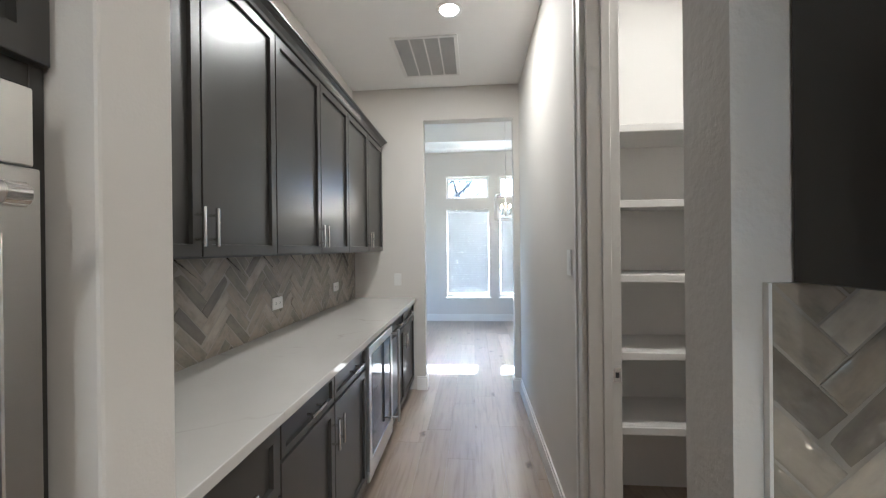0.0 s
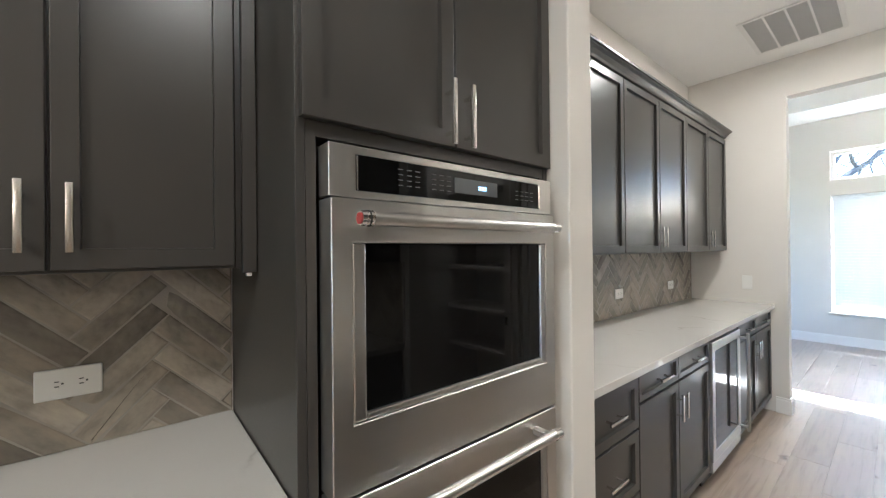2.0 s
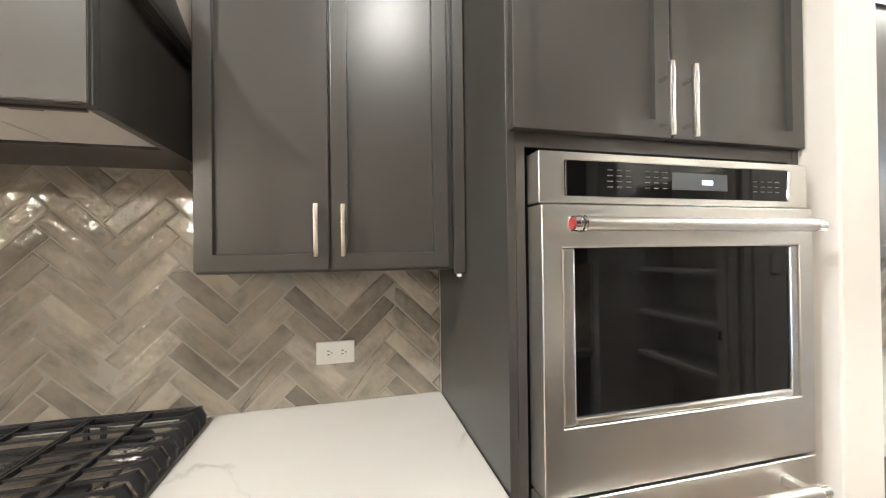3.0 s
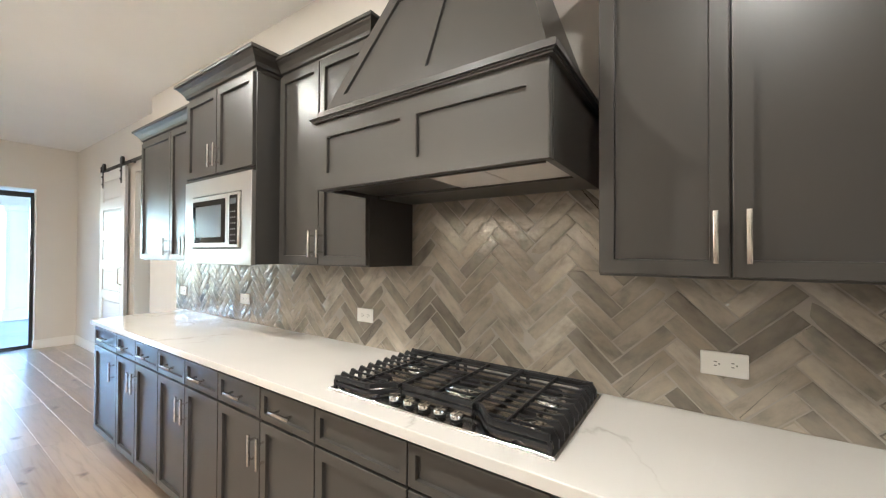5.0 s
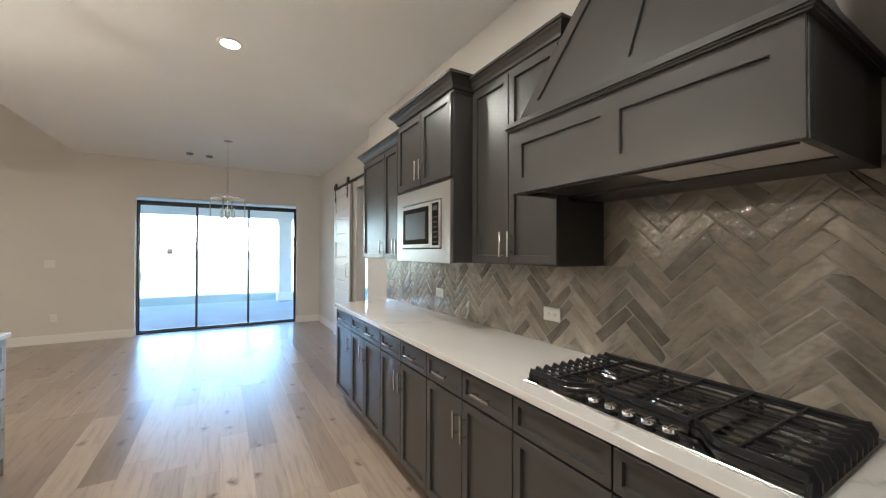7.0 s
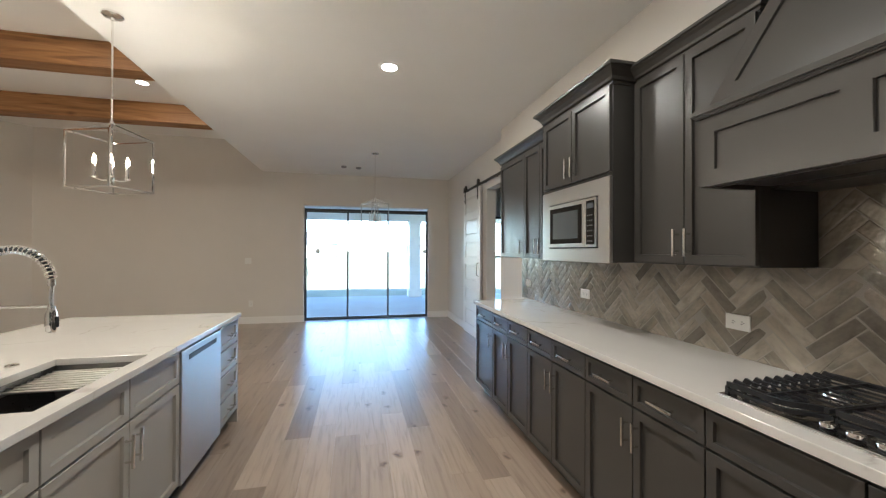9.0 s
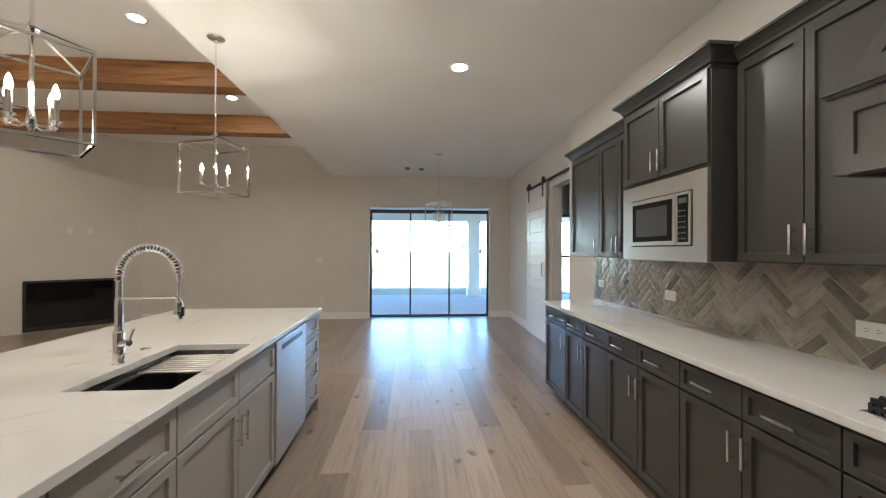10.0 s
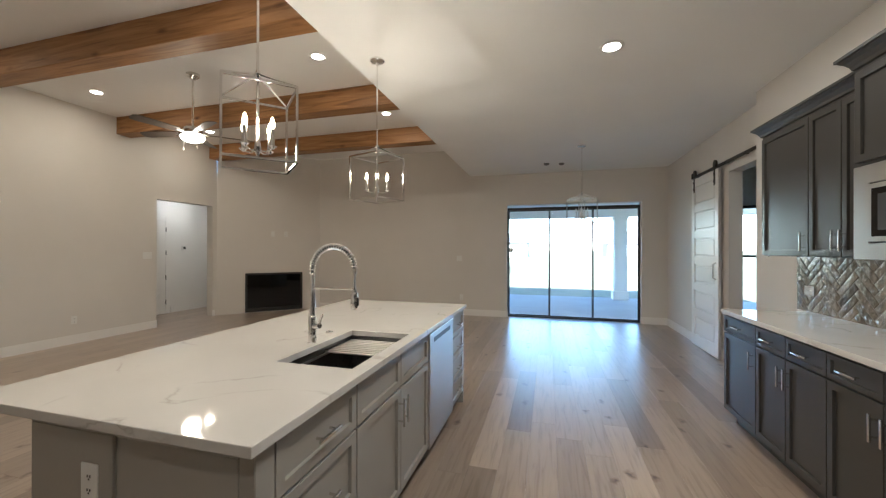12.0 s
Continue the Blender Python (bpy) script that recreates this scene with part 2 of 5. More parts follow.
DISPLAY = plain("grey_display", (0.085, 0.092, 0.10), 0.12)
GLASS = clear_glass("clear_glass")
LAMP_GLOW = plain("lamp_lens", (1, 0.95, 0.88), 0.5, 0, 4.0, (1.0, 0.88, 0.72))
BULB_GLOW = plain("bulb_glow", (1, 0.9, 0.7), 0.3, 0, 8.0, (1.0, 0.74, 0.42))
CONCRETE = painted("patio_concrete", (0.30, 0.305, 0.31), 0.8, 0.12, 60, 0.3, 0.002)
EXT_WHITE = painted("outdoor_white_paint", (0.74, 0.74, 0.72), 0.6, 0.03)
FAN_DARK = painted("dark_fan_blade", (0.07, 0.055, 0.045), 0.4, 0.12, 60, 0.05)
BLIND = painted("white_blind_slat", (0.70, 0.71, 0.72), 0.5, 0.01)

# ---- helpers for shapes ----
def box(bm, x0, x1, y0, y1, z0, z1):
    vs = [bm.verts.new((x, y, z)) for z in (z0, z1) for x, y in ((x0, y0), (x1, y0), (x1, y1), (x0, y1))]
    fs = [bm.faces.new([vs[i] for i in q]) for q in ((3, 2, 1, 0), (4, 5, 6, 7), (0, 1, 5, 4), (1, 2, 6, 5), (2, 3, 7, 6), (3, 0, 4, 7))]
    return vs, fs


def bevel(bm, width, segments=1):
    bmesh.ops.bevel(bm, geom=bm.edges[:], offset=width, segments=segments, affect="EDGES", profile=0.5)
    return bm


def boxes(*dims, bev=0.0, segments=1):
    bm = bmesh.new()
    for d in dims:
        box(bm, *d)
    if bev:
        bevel(bm, bev, segments)
    return bm


def frame_bm(x0, x1, z0, z1, hx0, hx1, hz0, hz1, y0, y1, bev=0.0015):
    """One upright frame with a hole through it; it faces -y."""
    bm = bmesh.new()
    xs, zs = (x0, hx0, hx1, x1), (z0, hz0, hz1, z1)
    v = {(i, j, k): bm.verts.new((xs[i], y, zs[j])) for i in range(4) for j in range(4) for k, y in enumerate((y0, y1))}
    for i in range(3):
        for j in range(3):
            if (i, j) != (1, 1):
                bm.faces.new((v[i, j, 0], v[i + 1, j, 0], v[i + 1, j + 1, 0], v[i, j + 1, 0]))
                bm.faces.new((v[i, j, 1], v[i, j + 1, 1], v[i + 1, j + 1, 1], v[i + 1, j, 1]))
    for lo, hi in ((0, 3), (1, 2)):
        ring = [(i, lo) for i in range(lo, hi)] + [(hi, j) for j in range(lo, hi)] + [(i, hi) for i in range(hi, lo, -1)] + [(lo, j) for j in range(hi, lo, -1)]
        for a, b in zip(ring, ring[1:] + ring[:1]):
            bm.faces.new((v[(*a, 0)], v[(*b, 0)], v[(*b, 1)], v[(*a, 1)]))
    bmesh.ops.recalc_face_normals(bm, faces=bm.faces[:])
    if bev:
        bmesh.ops.bevel(bm, geom=[e for e in bm.edges if e.calc_face_angle(0) > 1], offset=bev, segments=1, affect="EDGES")
    return bm


def cyl(bm, centre, axis, radius, length, seg=20, r2=None):
    """A cylinder or cone that starts at centre and runs along axis."""
    a = Vector(axis).normalized()
    m = Matrix.Translation(Vector(centre) + a * length / 2) @ a.to_track_quat("Z", "Y").to_matrix().to_4x4()
    bmesh.ops.create_cone(bm, cap_ends=True, segments=seg, radius1=radius, radius2=radius if r2 is None else r2, depth=length, matrix=m)


def lathe(bm, profile, seg=24, centre=(0, 0, 0)):
    """Turns rows of (radius, z) about the upright axis."""
    rings = []
    for r, z in profile:
        rings.append([bm.verts.new((centre[0] + r * math.cos(2 * math.pi * i / seg), centre[1] + r * math.sin(2 * math.pi * i / seg), centre[2] + z)) for i in range(seg)])
    for a, b in zip(rings, rings[1:]):
        for i in range(seg):
            j = (i + 1) % seg
            bm.faces.new((a[i], a[j], b[j], b[i]))
    bm.faces.new(rings[0][::-1]), bm.faces.new(rings[-1])


def tube(bm, points, radius, seg=10):
    """A round bar along a line of points."""
    pts = [Vector(q) for q in points]
    rings, up = [], None
    for i, q in enumerate(pts):
        d = (pts[min(i + 1, len(pts) - 1)] - pts[max(i - 1, 0)]).normalized()
        if up is None:
            up = d.orthogonal().normalized()
        up = (up - d * up.dot(d)).normalized()
        side = d.cross(up)
        rings.append([bm.verts.new(q + (up * math.cos(2 * math.pi * k / seg) + side * math.sin(2 * math.pi * k / seg)) * radius) for k in range(seg)])
    for a, b in zip(rings, rings[1:]):
        for k in range(seg):
            j = (k + 1) % seg
            bm.faces.new((a[k], a[j], b[j], b[k]))
    bm.faces.new(rings[0][::-1]), bm.faces.new(rings[-1])


def link(name, bm, material, smooth=False):
    bmesh.ops.recalc_face_normals(bm, faces=bm.faces[:])
    me = bpy.data.meshes.new(name)
    bm.to_mesh(me)
    bm.free()
    me.materials.append(material)
    if smooth:
        for f in me.polygons:
            f.use_smooth = True
        me.set_sharp_from_angle(angle=radians(40))
    return new(name, me)


def part(name, bm, material, parent, label="", smooth=False):
    ob = link(name, bm, material, smooth)
    ob.parent = parent
    if label:
        ob["label"] = label
    return ob


def thing(name, m, label, category, group=""):
    ob = new(name)
    ob.matrix_basis = m
    ob.empty_display_size = 0.1
    return tagged(ob, label, category, group)


def structure(name, bm, material, label, category, smooth=False):
    return tagged(link(name, bm, material, smooth), label, category, kind="structure")


# ---- structure ----
KW = 0.42        # face of the kitchen wall
NW = 0.25        # face of the breakfast nook wall
SY = -11.15      # inner face of the wall with the sliding door
CH, LH, DH = 3.05, 3.65, 3.31   # kitchen, living and dining ceilings
LX = 4.10        # edge of the lower kitchen ceiling
WX = 9.42        # far living room wall

structure("wall_kitchen", boxes((0.10, KW, -7.59, 1.54, 0, CH)), WALL, "greige painted drywall wall behind the kitchen cabinets", "wall")
structure("wall_nook", boxes((0.10, NW, SY, -8.62, 0, CH), (0.10, NW, -8.62, -7.592, 2.44, CH)), WALL, "greige painted drywall wall with a wide opening", "wall")
structure("wall_slider", boxes((-3.2, -2.1, SY - 0.2, SY, 0, LH), (-2.1, -0.75, SY - 0.2, SY, 2.27, LH), (-2.1, -0.75, SY - 0.2, SY, 0, 0.04), (-0.75, 0.70, SY - 0.2, SY, 0, LH), (0.70, 3.31, SY - 0.2, SY, 2.39, LH), (3.31, 7.88, SY - 0.2, SY, 0, LH + 0.02)), WALL,
          "greige painted drywall wall around the sliding glass door", "wall")
bm = bmesh.new()
a, b = Vector((7.88, SY)), Vector((WX, -9.61))
d = (b - a).normalized()
nrm = Vector((d.y, -d.x)) * 0.2
vs = [bm.verts.new((q.x, q.y, z)) for z in (0, LH + 0.02) for q in (a, b, b + nrm, a + nrm)]
for q in ((0, 1, 2, 3), (4, 5, 6, 7), (0, 1, 5, 4), (1, 2, 6, 5), (2, 3, 7, 6), (3, 0, 4, 7)):
    bm.faces.new([vs[i] for i in q])
structure("wall_fireplace", bm, WALL, "greige painted corner wall set at an angle around the fireplace", "wall")
structure("wall_living", boxes((WX, WX + 0.15, -9.50, -9.606, 0, LH + 0.02), (WX, WX + 0.15, -9.50, -8.30, 2.37, LH + 0.02), (WX, WX + 0.15, -8.30, -1.5, 0, LH + 0.02)), WALL, "greige painted living room wall with a hall opening", "wall")
structure("wall_pantry", boxes((2.0, WX, -1.665, -1.548, 0, LH + 0.02)), ROUGH_WALL, "greige drywall wall with a coarse orange-peel texture", "wall")
structure("wall_stub", boxes((KW + 0.002, 1.100, -1.72, -1.583, 0, CH), bev=0.006, segments=2), WALL, "short greige drywall wall beside the oven cabinet", "wall")
structure("wall_butler", boxes((2.10, 2.22, -0.66, 1.538, 0, CH), (2.10, 2.22, -1.546, -0.66, 2.46, CH)), WALL, "greige painted passage wall", "wall")
structure("wall_doorway", boxes((-1.6, 1.147, 1.542, 1.66, 0, DH + 0.3), (2.04, 4.2, 1.542, 1.66, 0, DH + 0.3), (1.147, 2.04, 1.542, 1.66, 2.72, DH + 0.3)), WALL, "greige painted wall with a tall cased-free doorway", "wall")
structure("wall_dining", boxes((-1.6, 1.12, 5.15, 5.32, 0, DH + 0.3), (1.95, 2.15, 5.15, 5.32, 0.46, DH + 0.3), (2.98, 4.2, 5.15, 5.32, 0, DH + 0.3), (1.12, 2.98, 5.15, 5.32, 0, 0.46),
          (1.12, 1.95, 5.15, 5.32, 2.18, 2.40), (2.15, 2.98, 5.15, 5.32, 2.18, 2.40), (1.12, 1.95, 5.15, 5.32, 2.83, DH + 0.3), (2.15, 2.98, 5.15, 5.32, 2.83, DH + 0.3)), WALL, "pale painted dining room wall with tall windows", "wall")
# unseen side walls; the frameless gap at x = -1.6 is added to let skylight in
structure("wall_dining_sides", boxes((-1.72, -1.6, 1.5, 2.3, 0, DH + 0.3), (-1.72, -1.6, 4.6, 5.32, 0, DH + 0.3), (-1.72, -1.6, 2.3, 4.6, 0, 0.5), (-1.72, -1.6, 2.3, 4.6, 2.5, DH + 0.3), (4.2, 4.32, 1.5, 5.32, 0, DH + 0.3)), WALL, "painted dining room side walls, one with an added opening for sky light", "wall")
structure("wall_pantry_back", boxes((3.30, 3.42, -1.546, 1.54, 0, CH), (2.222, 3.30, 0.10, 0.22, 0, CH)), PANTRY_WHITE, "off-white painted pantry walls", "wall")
structure("wall_study", boxes((-3.3, -3.2, SY - 0.2, -5.5, 0, CH), (-3.2, 0.10, -5.62, -5.5, 0, CH)), WALL, "plain painted walls of the side room", "wall")
structure("wall_hall", boxes((10.73, 10.83, -11, -6, 0, CH), (WX + 0.15, 10.9, -6.1, -6.0, 0, CH), (WX, 10.9, -11, -10.9, 0, CH), (WX + 0.001, WX + 0.149, -10.9, -9.607, 0, CH)), TRIM, "pale painted hall walls", "wall")
structure("ceiling", boxes((-3.3, LX, SY - 0.2, 1.66, CH, CH + 0.12), (LX, 4.2, -1.6, 1.66, CH, CH + 0.12)), CEIL, "off-white textured kitchen ceiling", "ceiling")
structure("ceiling_living", boxes((LX - 0.05, WX + 0.2, SY - 0.2, -1.5, LH, LH + 0.12), (LX - 0.1, LX, SY, -1.666, CH + 0.12, LH)), CEIL, "raised off-white living room ceiling", "ceiling")
structure("ceiling_dining", boxes((-1.7, -0.6, 1.5, 5.3, DH, DH + 0.1), (3.2, 4.3, 1.5, 5.3, DH, DH + 0.1), (-0.6, 3.2, 1.5, 2.4, DH, DH + 0.1), (-0.6, 3.2, 4.4, 5.3, DH, DH + 0.1), (-0.7, 3.3, 2.3, 4.5, DH + 0.32, DH + 0.42),
          (-0.7, -0.6, 2.3, 4.5, DH + 0.1, DH + 0.32), (3.2, 3.3, 2.3, 4.5, DH + 0.1, DH + 0.32), (-0.6, 3.2, 2.3, 2.4, DH + 0.1, DH + 0.32), (-0.6, 3.2, 4.4, 4.5, DH + 0.1, DH + 0.32)), CEIL, "white dining room tray ceiling", "ceiling")
structure("ceiling_hall", boxes((WX + 0.15, 11.0, -11, -6, 2.75, 2.85)), CEIL, "plain white hall ceiling", "ceiling")
structure("roof_cover", boxes((-3.6, 11.2, -11.5, 5.5, 4.0, 4.1)), CEIL, "flat cover above the ceilings", "roof")


def baseboard(name, runs):
    """White boards with a stepped top: runs of (x0, y0, x1, y1, outward x, outward y)."""
    bm = bmesh.new()
    for x0, y0, x1, y1, ox, oy in runs:
        for t, z0, z1 in ((0.016, 0, 0.115), (0.010, 0.115, 0.135)):
            box(bm, min(x0, x1, x0 + ox * t, x1 + ox * t), max(x0, x1, x0 + ox * t, x1 + ox * t), min(y0, y1, y0 + oy * t, y1 + oy * t), max(y0, y1, y0 + oy * t, y1 + oy * t), z0, z1)
    return structure(name, bm, TRIM, "white painted wooden baseboard", "baseboard")


baseboard("baseboard", [(NW, SY, NW, -8.62, 1, 0), (NW + 0.016, SY, 0.70, SY, 0, 1), (3.31, SY, 7.87, SY, 0, 1), (WX, -9.49, WX, -9.55, -1, 0), (WX, -8.30, WX, -1.67, -1, 0), (2.10, -0.53, 2.10, 1.54, -1, 0), (2.04, 1.542, 2.10, 1.542, 0, -1),
                        (1.06, 1.542, 1.147, 1.542, 0, -1), (1.147, 1.53, 1.147, 1.66, 1, 0), (2.04, 1.53, 2.04, 1.66, -1, 0), (-1.6, 5.15, 4.2, 5.15, 0, -1), (10.73, -10.9, 10.73, -9.60, -1, 0), (0.70, SY, 0.70, SY - 0.06, 1, 0), (3.31, SY, 3.31, SY - 0.06, -1, 0)])

# ---- cabinets ----
def front_mesh(w, h, rail=0.057, thick=0.02, recess=0.014):
    """A framed cabinet front: flat frame, sunk panel; its lower left back corner is the origin, it faces -y."""
    bm = bmesh.new()
    vs, fs = box(bm, 0, w, -thick, 0, 0, h)
    bm.normal_update()
    face = fs[2]
    rail = min(rail, h * 0.3, w * 0.3)
    bmesh.ops.inset_region(bm, faces=[face], thickness=rail, depth=0)
    bmesh.ops.inset_region(bm, faces=[face], thickness=0.0015, depth=0)
    for v in face.verts:
        v.co.y += recess
    outer = [e for e in bm.edges if all(abs(v.co.y + thick) < 1e-5 and (min(v.co.x, w - v.co.x) < 1e-5 or min(v.co.z, h - v.co.z) < 1e-5) for v in e.verts)]
    bmesh.ops.bevel(bm, geom=outer, offset=0.002, segments=2, affect="EDGES", profile=0.5)
    return bm


def handle_mesh(length, upright):
    """A square bar pull on two posts, centred on the origin, standing off towards -y."""
    bm = bmesh.new()
    h = length / 2
    if upright:
        box(bm, -0.006, 0.006, -0.036, -0.026, -h, h)
    else:
        box(bm, -h, h, -0.036, -0.026, -0.006, 0.006)
    bevel(bm, 0.0018, 2)
    for s in (-1, 1):
        c = (0, 0, s * h * 0.62) if upright else (s * h * 0.62, 0, 0)
        cyl(bm, c, (0, -1, 0), 0.0048, 0.028, 10)
    return bm


def add_front(parent, name, u0, u1, z0, z1, material, grip=None, length=0.13, y=0.0):
    """One door or drawer front with its handle: grip is None, 'mid', or (u, z) with the upright handle's centre."""
    g = 0.0031
    ob = part(name, front_mesh(u1 - u0 - 2 * g, z1 - z0 - 2 * g), material, parent)
    ob.location = (u0 + g, y, z0 + g)
    if grip == "mid":
        hd = part("handle", handle_mesh(length, False), NICKEL, ob, "polished nickel bar handle", True)
        hd.location = ((u1 - u0) / 2 - g, -0.02, (z1 - z0) / 2 - g)
    elif grip:
        hd = part("handle", handle_mesh(length, True), NICKEL, ob, "polished nickel bar handle", True)
        hd.location = (grip[0] - u0 - g, -0.02, grip[1] - z0 - g)
    return ob


def cabinet(name, x, y, rz, width, depth, z0, z1, fronts, material, label, toe=0.0, group="", body=(0, 0)):
    c = thing(name, pose(x, y, z0, 0, 0, rz), label, "cabinet", group)
    h = z1 - z0
    part("body", boxes((0.001 - body[0], width - 0.001 + body[1], 0.001, depth, toe, h), bev=0.0015), material, c)
    if toe:
        part("toe_kick", boxes((0.003, width - 0.003, 0.075, depth, 0, toe - 0.001)), material, c)
    for kind, u0, u1, f0, f1, grip in fronts:
        add_front(c, kind, u0, u1, f0 - z0, f1 - z0, material, grip if grip in (None, "mid") else (grip[0], grip[1] - z0))
    return c


FX = 1.012                # line of the base cabinets
CT, CB = 0.945, 0.911     # kitchen counter top and underside
DR0, DR1, DZ1 = 0.762, 0.897, 0.757


def base_pair(y0, y1, split, x, rz, depth, material, label, handles=True, dr=(DR0, DR1, DZ1), group="", name="base_cabinet"):
    w = y1 - y0
    u = split - y0
    hz = dr[2] - 0.12
    return cabinet(name, x, y0, rz, w, depth, 0, CB - 0.001, [
        ("drawer_front", 0, u, dr[0], dr[1], "mid" if handles else None), ("drawer_front", u, w, dr[0], dr[1], "mid" if handles else None),
        ("door", 0, u, 0.115, dr[2], (u - 0.032, hz)), ("door", u, w, 0.115, dr[2], (u + 0.032, hz))], material, label, 0.105, group)


def base_single(y0, y1, x, rz, depth, material, label, side=1, group=""):
    w = y1 - y0
    return cabinet("base_cabinet", x, y0, rz, w, depth, 0, CB - 0.001, [
        ("drawer_front", 0, w, DR0, DR1, "mid"), ("door", 0, w, 0.115, DZ1, (w - 0.032 if side > 0 else 0.032, DZ1 - 0.12))], material, label, 0.105, group)


BASE_LABEL = "dark grey painted base cabinet with shaker doors"
base_single(-6.745, -6.245, FX, 90, FX - KW - 0.002, DARK, BASE_LABEL + " at the counter's end", 1, "kitchen base cabinets")
base_pair(-6.245, -5.535, -5.895, FX, 90, FX - KW - 0.002, DARK, BASE_LABEL, group="kitchen base cabinets")
base_pair(-5.535, -4.825, -5.18, FX, 90, FX - KW - 0.002, DARK, BASE_LABEL, group="kitchen base cabinets")
base_pair(-4.825, -4.105, -4.465, FX, 90, FX - KW - 0.002, DARK, BASE_LABEL, group="kitchen base cabinets")
base_pair(-4.105, -3.235, -3.67, FX, 90, FX - KW - 0.002, DARK, "dark grey painted base cabinet below the cooktop", False, group="kitchen base cabinets")
base_pair(-3.235, -2.528, -2.88, FX, 90, FX - KW - 0.002, DARK, BASE_LABEL + " beside the ovens", group="kitchen base cabinets")

CT, CB = 0.932, 0.898     # butler's pantry counter
DR1 = 0.884
BUT = "dark grey painted butler's pantry base cabinet"
w = 0.488
cabinet("drawer_cabinet", FX, -1.581, 90, w, FX - KW - 0.002, 0, CB - 0.001, [("drawer_front", 0, w, DR0 - 0.10, DR1, "mid"), ("drawer_front", 0, w, 0.395, DR0 - 0.105, "mid"), ("drawer_front", 0, w, 0.115, 0.39, "mid")], DARK, "dark grey painted cabinet with three drawers", 0.105)
base_pair(-1.092, -0.15, -0.635, FX, 90, FX - KW - 0.002, DARK, BUT)
base_pair(0.466, 1.538, 0.99, FX, 90, FX - KW - 0.002, DARK, BUT + " beside the doorway")


def crown_mesh(x0, x1, y_back, z, left=True, right=True, size=0.075):
    """Moulding that steps outwards and upwards along the front and round the ends; local axes, front towards -y at y = 0."""
    bm = bmesh.new()
    prof = [(0.004, 0.0), (0.006, 0.012), (0.016, 0.016), (0.020, 0.030), (0.034, 0.050), (0.048, 0.062), (0.050, 0.066), (0.058, 0.068), (0.058, 0.082), (0.0, 0.082)]
    k = size / 0.075
    rows = []
    for o, h in prof:
        o, h = o * k, h * k
        lo, ro = (o if left else 0), (o if right else 0)
        rows.append([bm.verts.new(q) for q in ((x0 - lo, y_back, z + h), (x0 - lo, -o, z + h), (x1 + ro, -o, z + h), (x1 + ro, y_back, z + h))])
    for a, b in zip(rows, rows[1:]):
        for i in range(3):
            bm.faces.new((a[i], a[i + 1], b[i + 1], b[i]))
    bm.faces.new(rows[-1]), bm.faces.new(rows[0][::-1])
    return bm


def upper(y0, splits, y1, x, rz, z0, z1, depth, grips, label, crown=(True, True), group="kitchen wall cabinets", name="wall_cabinet", crown_size=0.075, door_z0=None):
    w = y1 - y0
    edges = [0] + [s - y0 for s in splits] + [w]
    d0 = z0 if door_z0 is None else door_z0
    fr = [("door", a, b, d0 + 0.004, z1 - 0.012, None if g is None else ((b - 0.032 if g > 0 else a + 0.032), d0 + 0.105)) for a, b, g in zip(edges, edges[1:], grips)]
    c = cabinet(name, x, y0, rz, w, depth, z0, z1, fr, DARK, label, 0, group)
    part("crown_moulding", crown_mesh(0, w, depth - 0.002, z1 - z0 - 0.008, *crown, crown_size), DARK, c)
    return c


UX = 0.725
UD = UX - KW - 0.002
UB, UT = 1.395, 2.405
upper(-3.195, [-2.886], -2.575, UX, 90, UB, 2.43, UD, (1, -1), "dark grey painted wall cabinet with two shaker doors beside the hood", (True, False))
tagged(link("cabinet_filler", boxes((KW + 0.002, UX - 0.004, -2.573, -2.5275, UB, 2.43), (UX - 0.004, UX + 0.012, -2.56, -2.5275, UB - 0.012, 2.43), bev=0.002), DARK), "dark grey painted filler strip between two cabinets", "filler")
upper(-4.80, [-4.473], -4.145, UX, 90, UB, UT, UD, (1, -1), "dark grey painted wall cabinet with two shaker doors beside the hood", (False, True))
upper(-6.79, [-6.205, -5.905], -5.605, UX, 90, UB, 2.37, UD, (1, 1, -1), "dark grey painted wall cabinet with three shaker doors at the end", (True, False), crown_size=0.088)
for a, b, c, cr in ((-1.56, -1.045, -0.57, (False, False)), (-0.57, -0.065, 0.43, (False, False)), (0.43, 0.94, 1.445, (False, True))):
    upper(a, [b], c, UX, 90, 1.40, 2.43, UD, (1, -1), "dark grey painted butler's pantry wall cabinet with two doors", cr, "butler's pantry wall cabinets")

# microwave cabinet, deeper than its neighbours
MX = 0.852
mwc = upper(-5.603, [-5.22], -4.835, MX, 90, UB, UT, MX - KW - 0.002, (1, -1), "dark grey painted deep wall cabinet above a built-in microwave", (True, True), crown_size=0.09, door_z0=1.90)
mw = thing("microwave", pose(MX - 0.001, -5.603, 1.392, 0, 0, 90), "stainless steel built-in microwave with a black glass door", "microwave")
W, H = 0.768, 0.49
bm = frame_bm(0, W, 0, H, 0.10, W - 0.10, 0.085, 0.395, -0.024, 0, 0.002)
part("trim_frame", bm, STEEL_H, mw, "brushed stainless steel frame")
part("surround", boxes((0.102, W - 0.102, -0.020, -0.001, 0.087, 0.393)), BLACK, mw)
part("door", boxes((0.108, 0.545, -0.034, -0.020, 0.093, 0.387), bev=0.003), STEEL_H, mw)
part("door_glass", boxes((0.135, 0.520, -0.0365, -0.0335, 0.118, 0.362), bev=0.001), BLACK_GLASS, mw)
part("door_screen", boxes((0.175, 0.482, -0.0375, -0.0363, 0.150, 0.330)), plain("microwave_screen", (0.045, 0.045, 0.045), 0.3), mw)
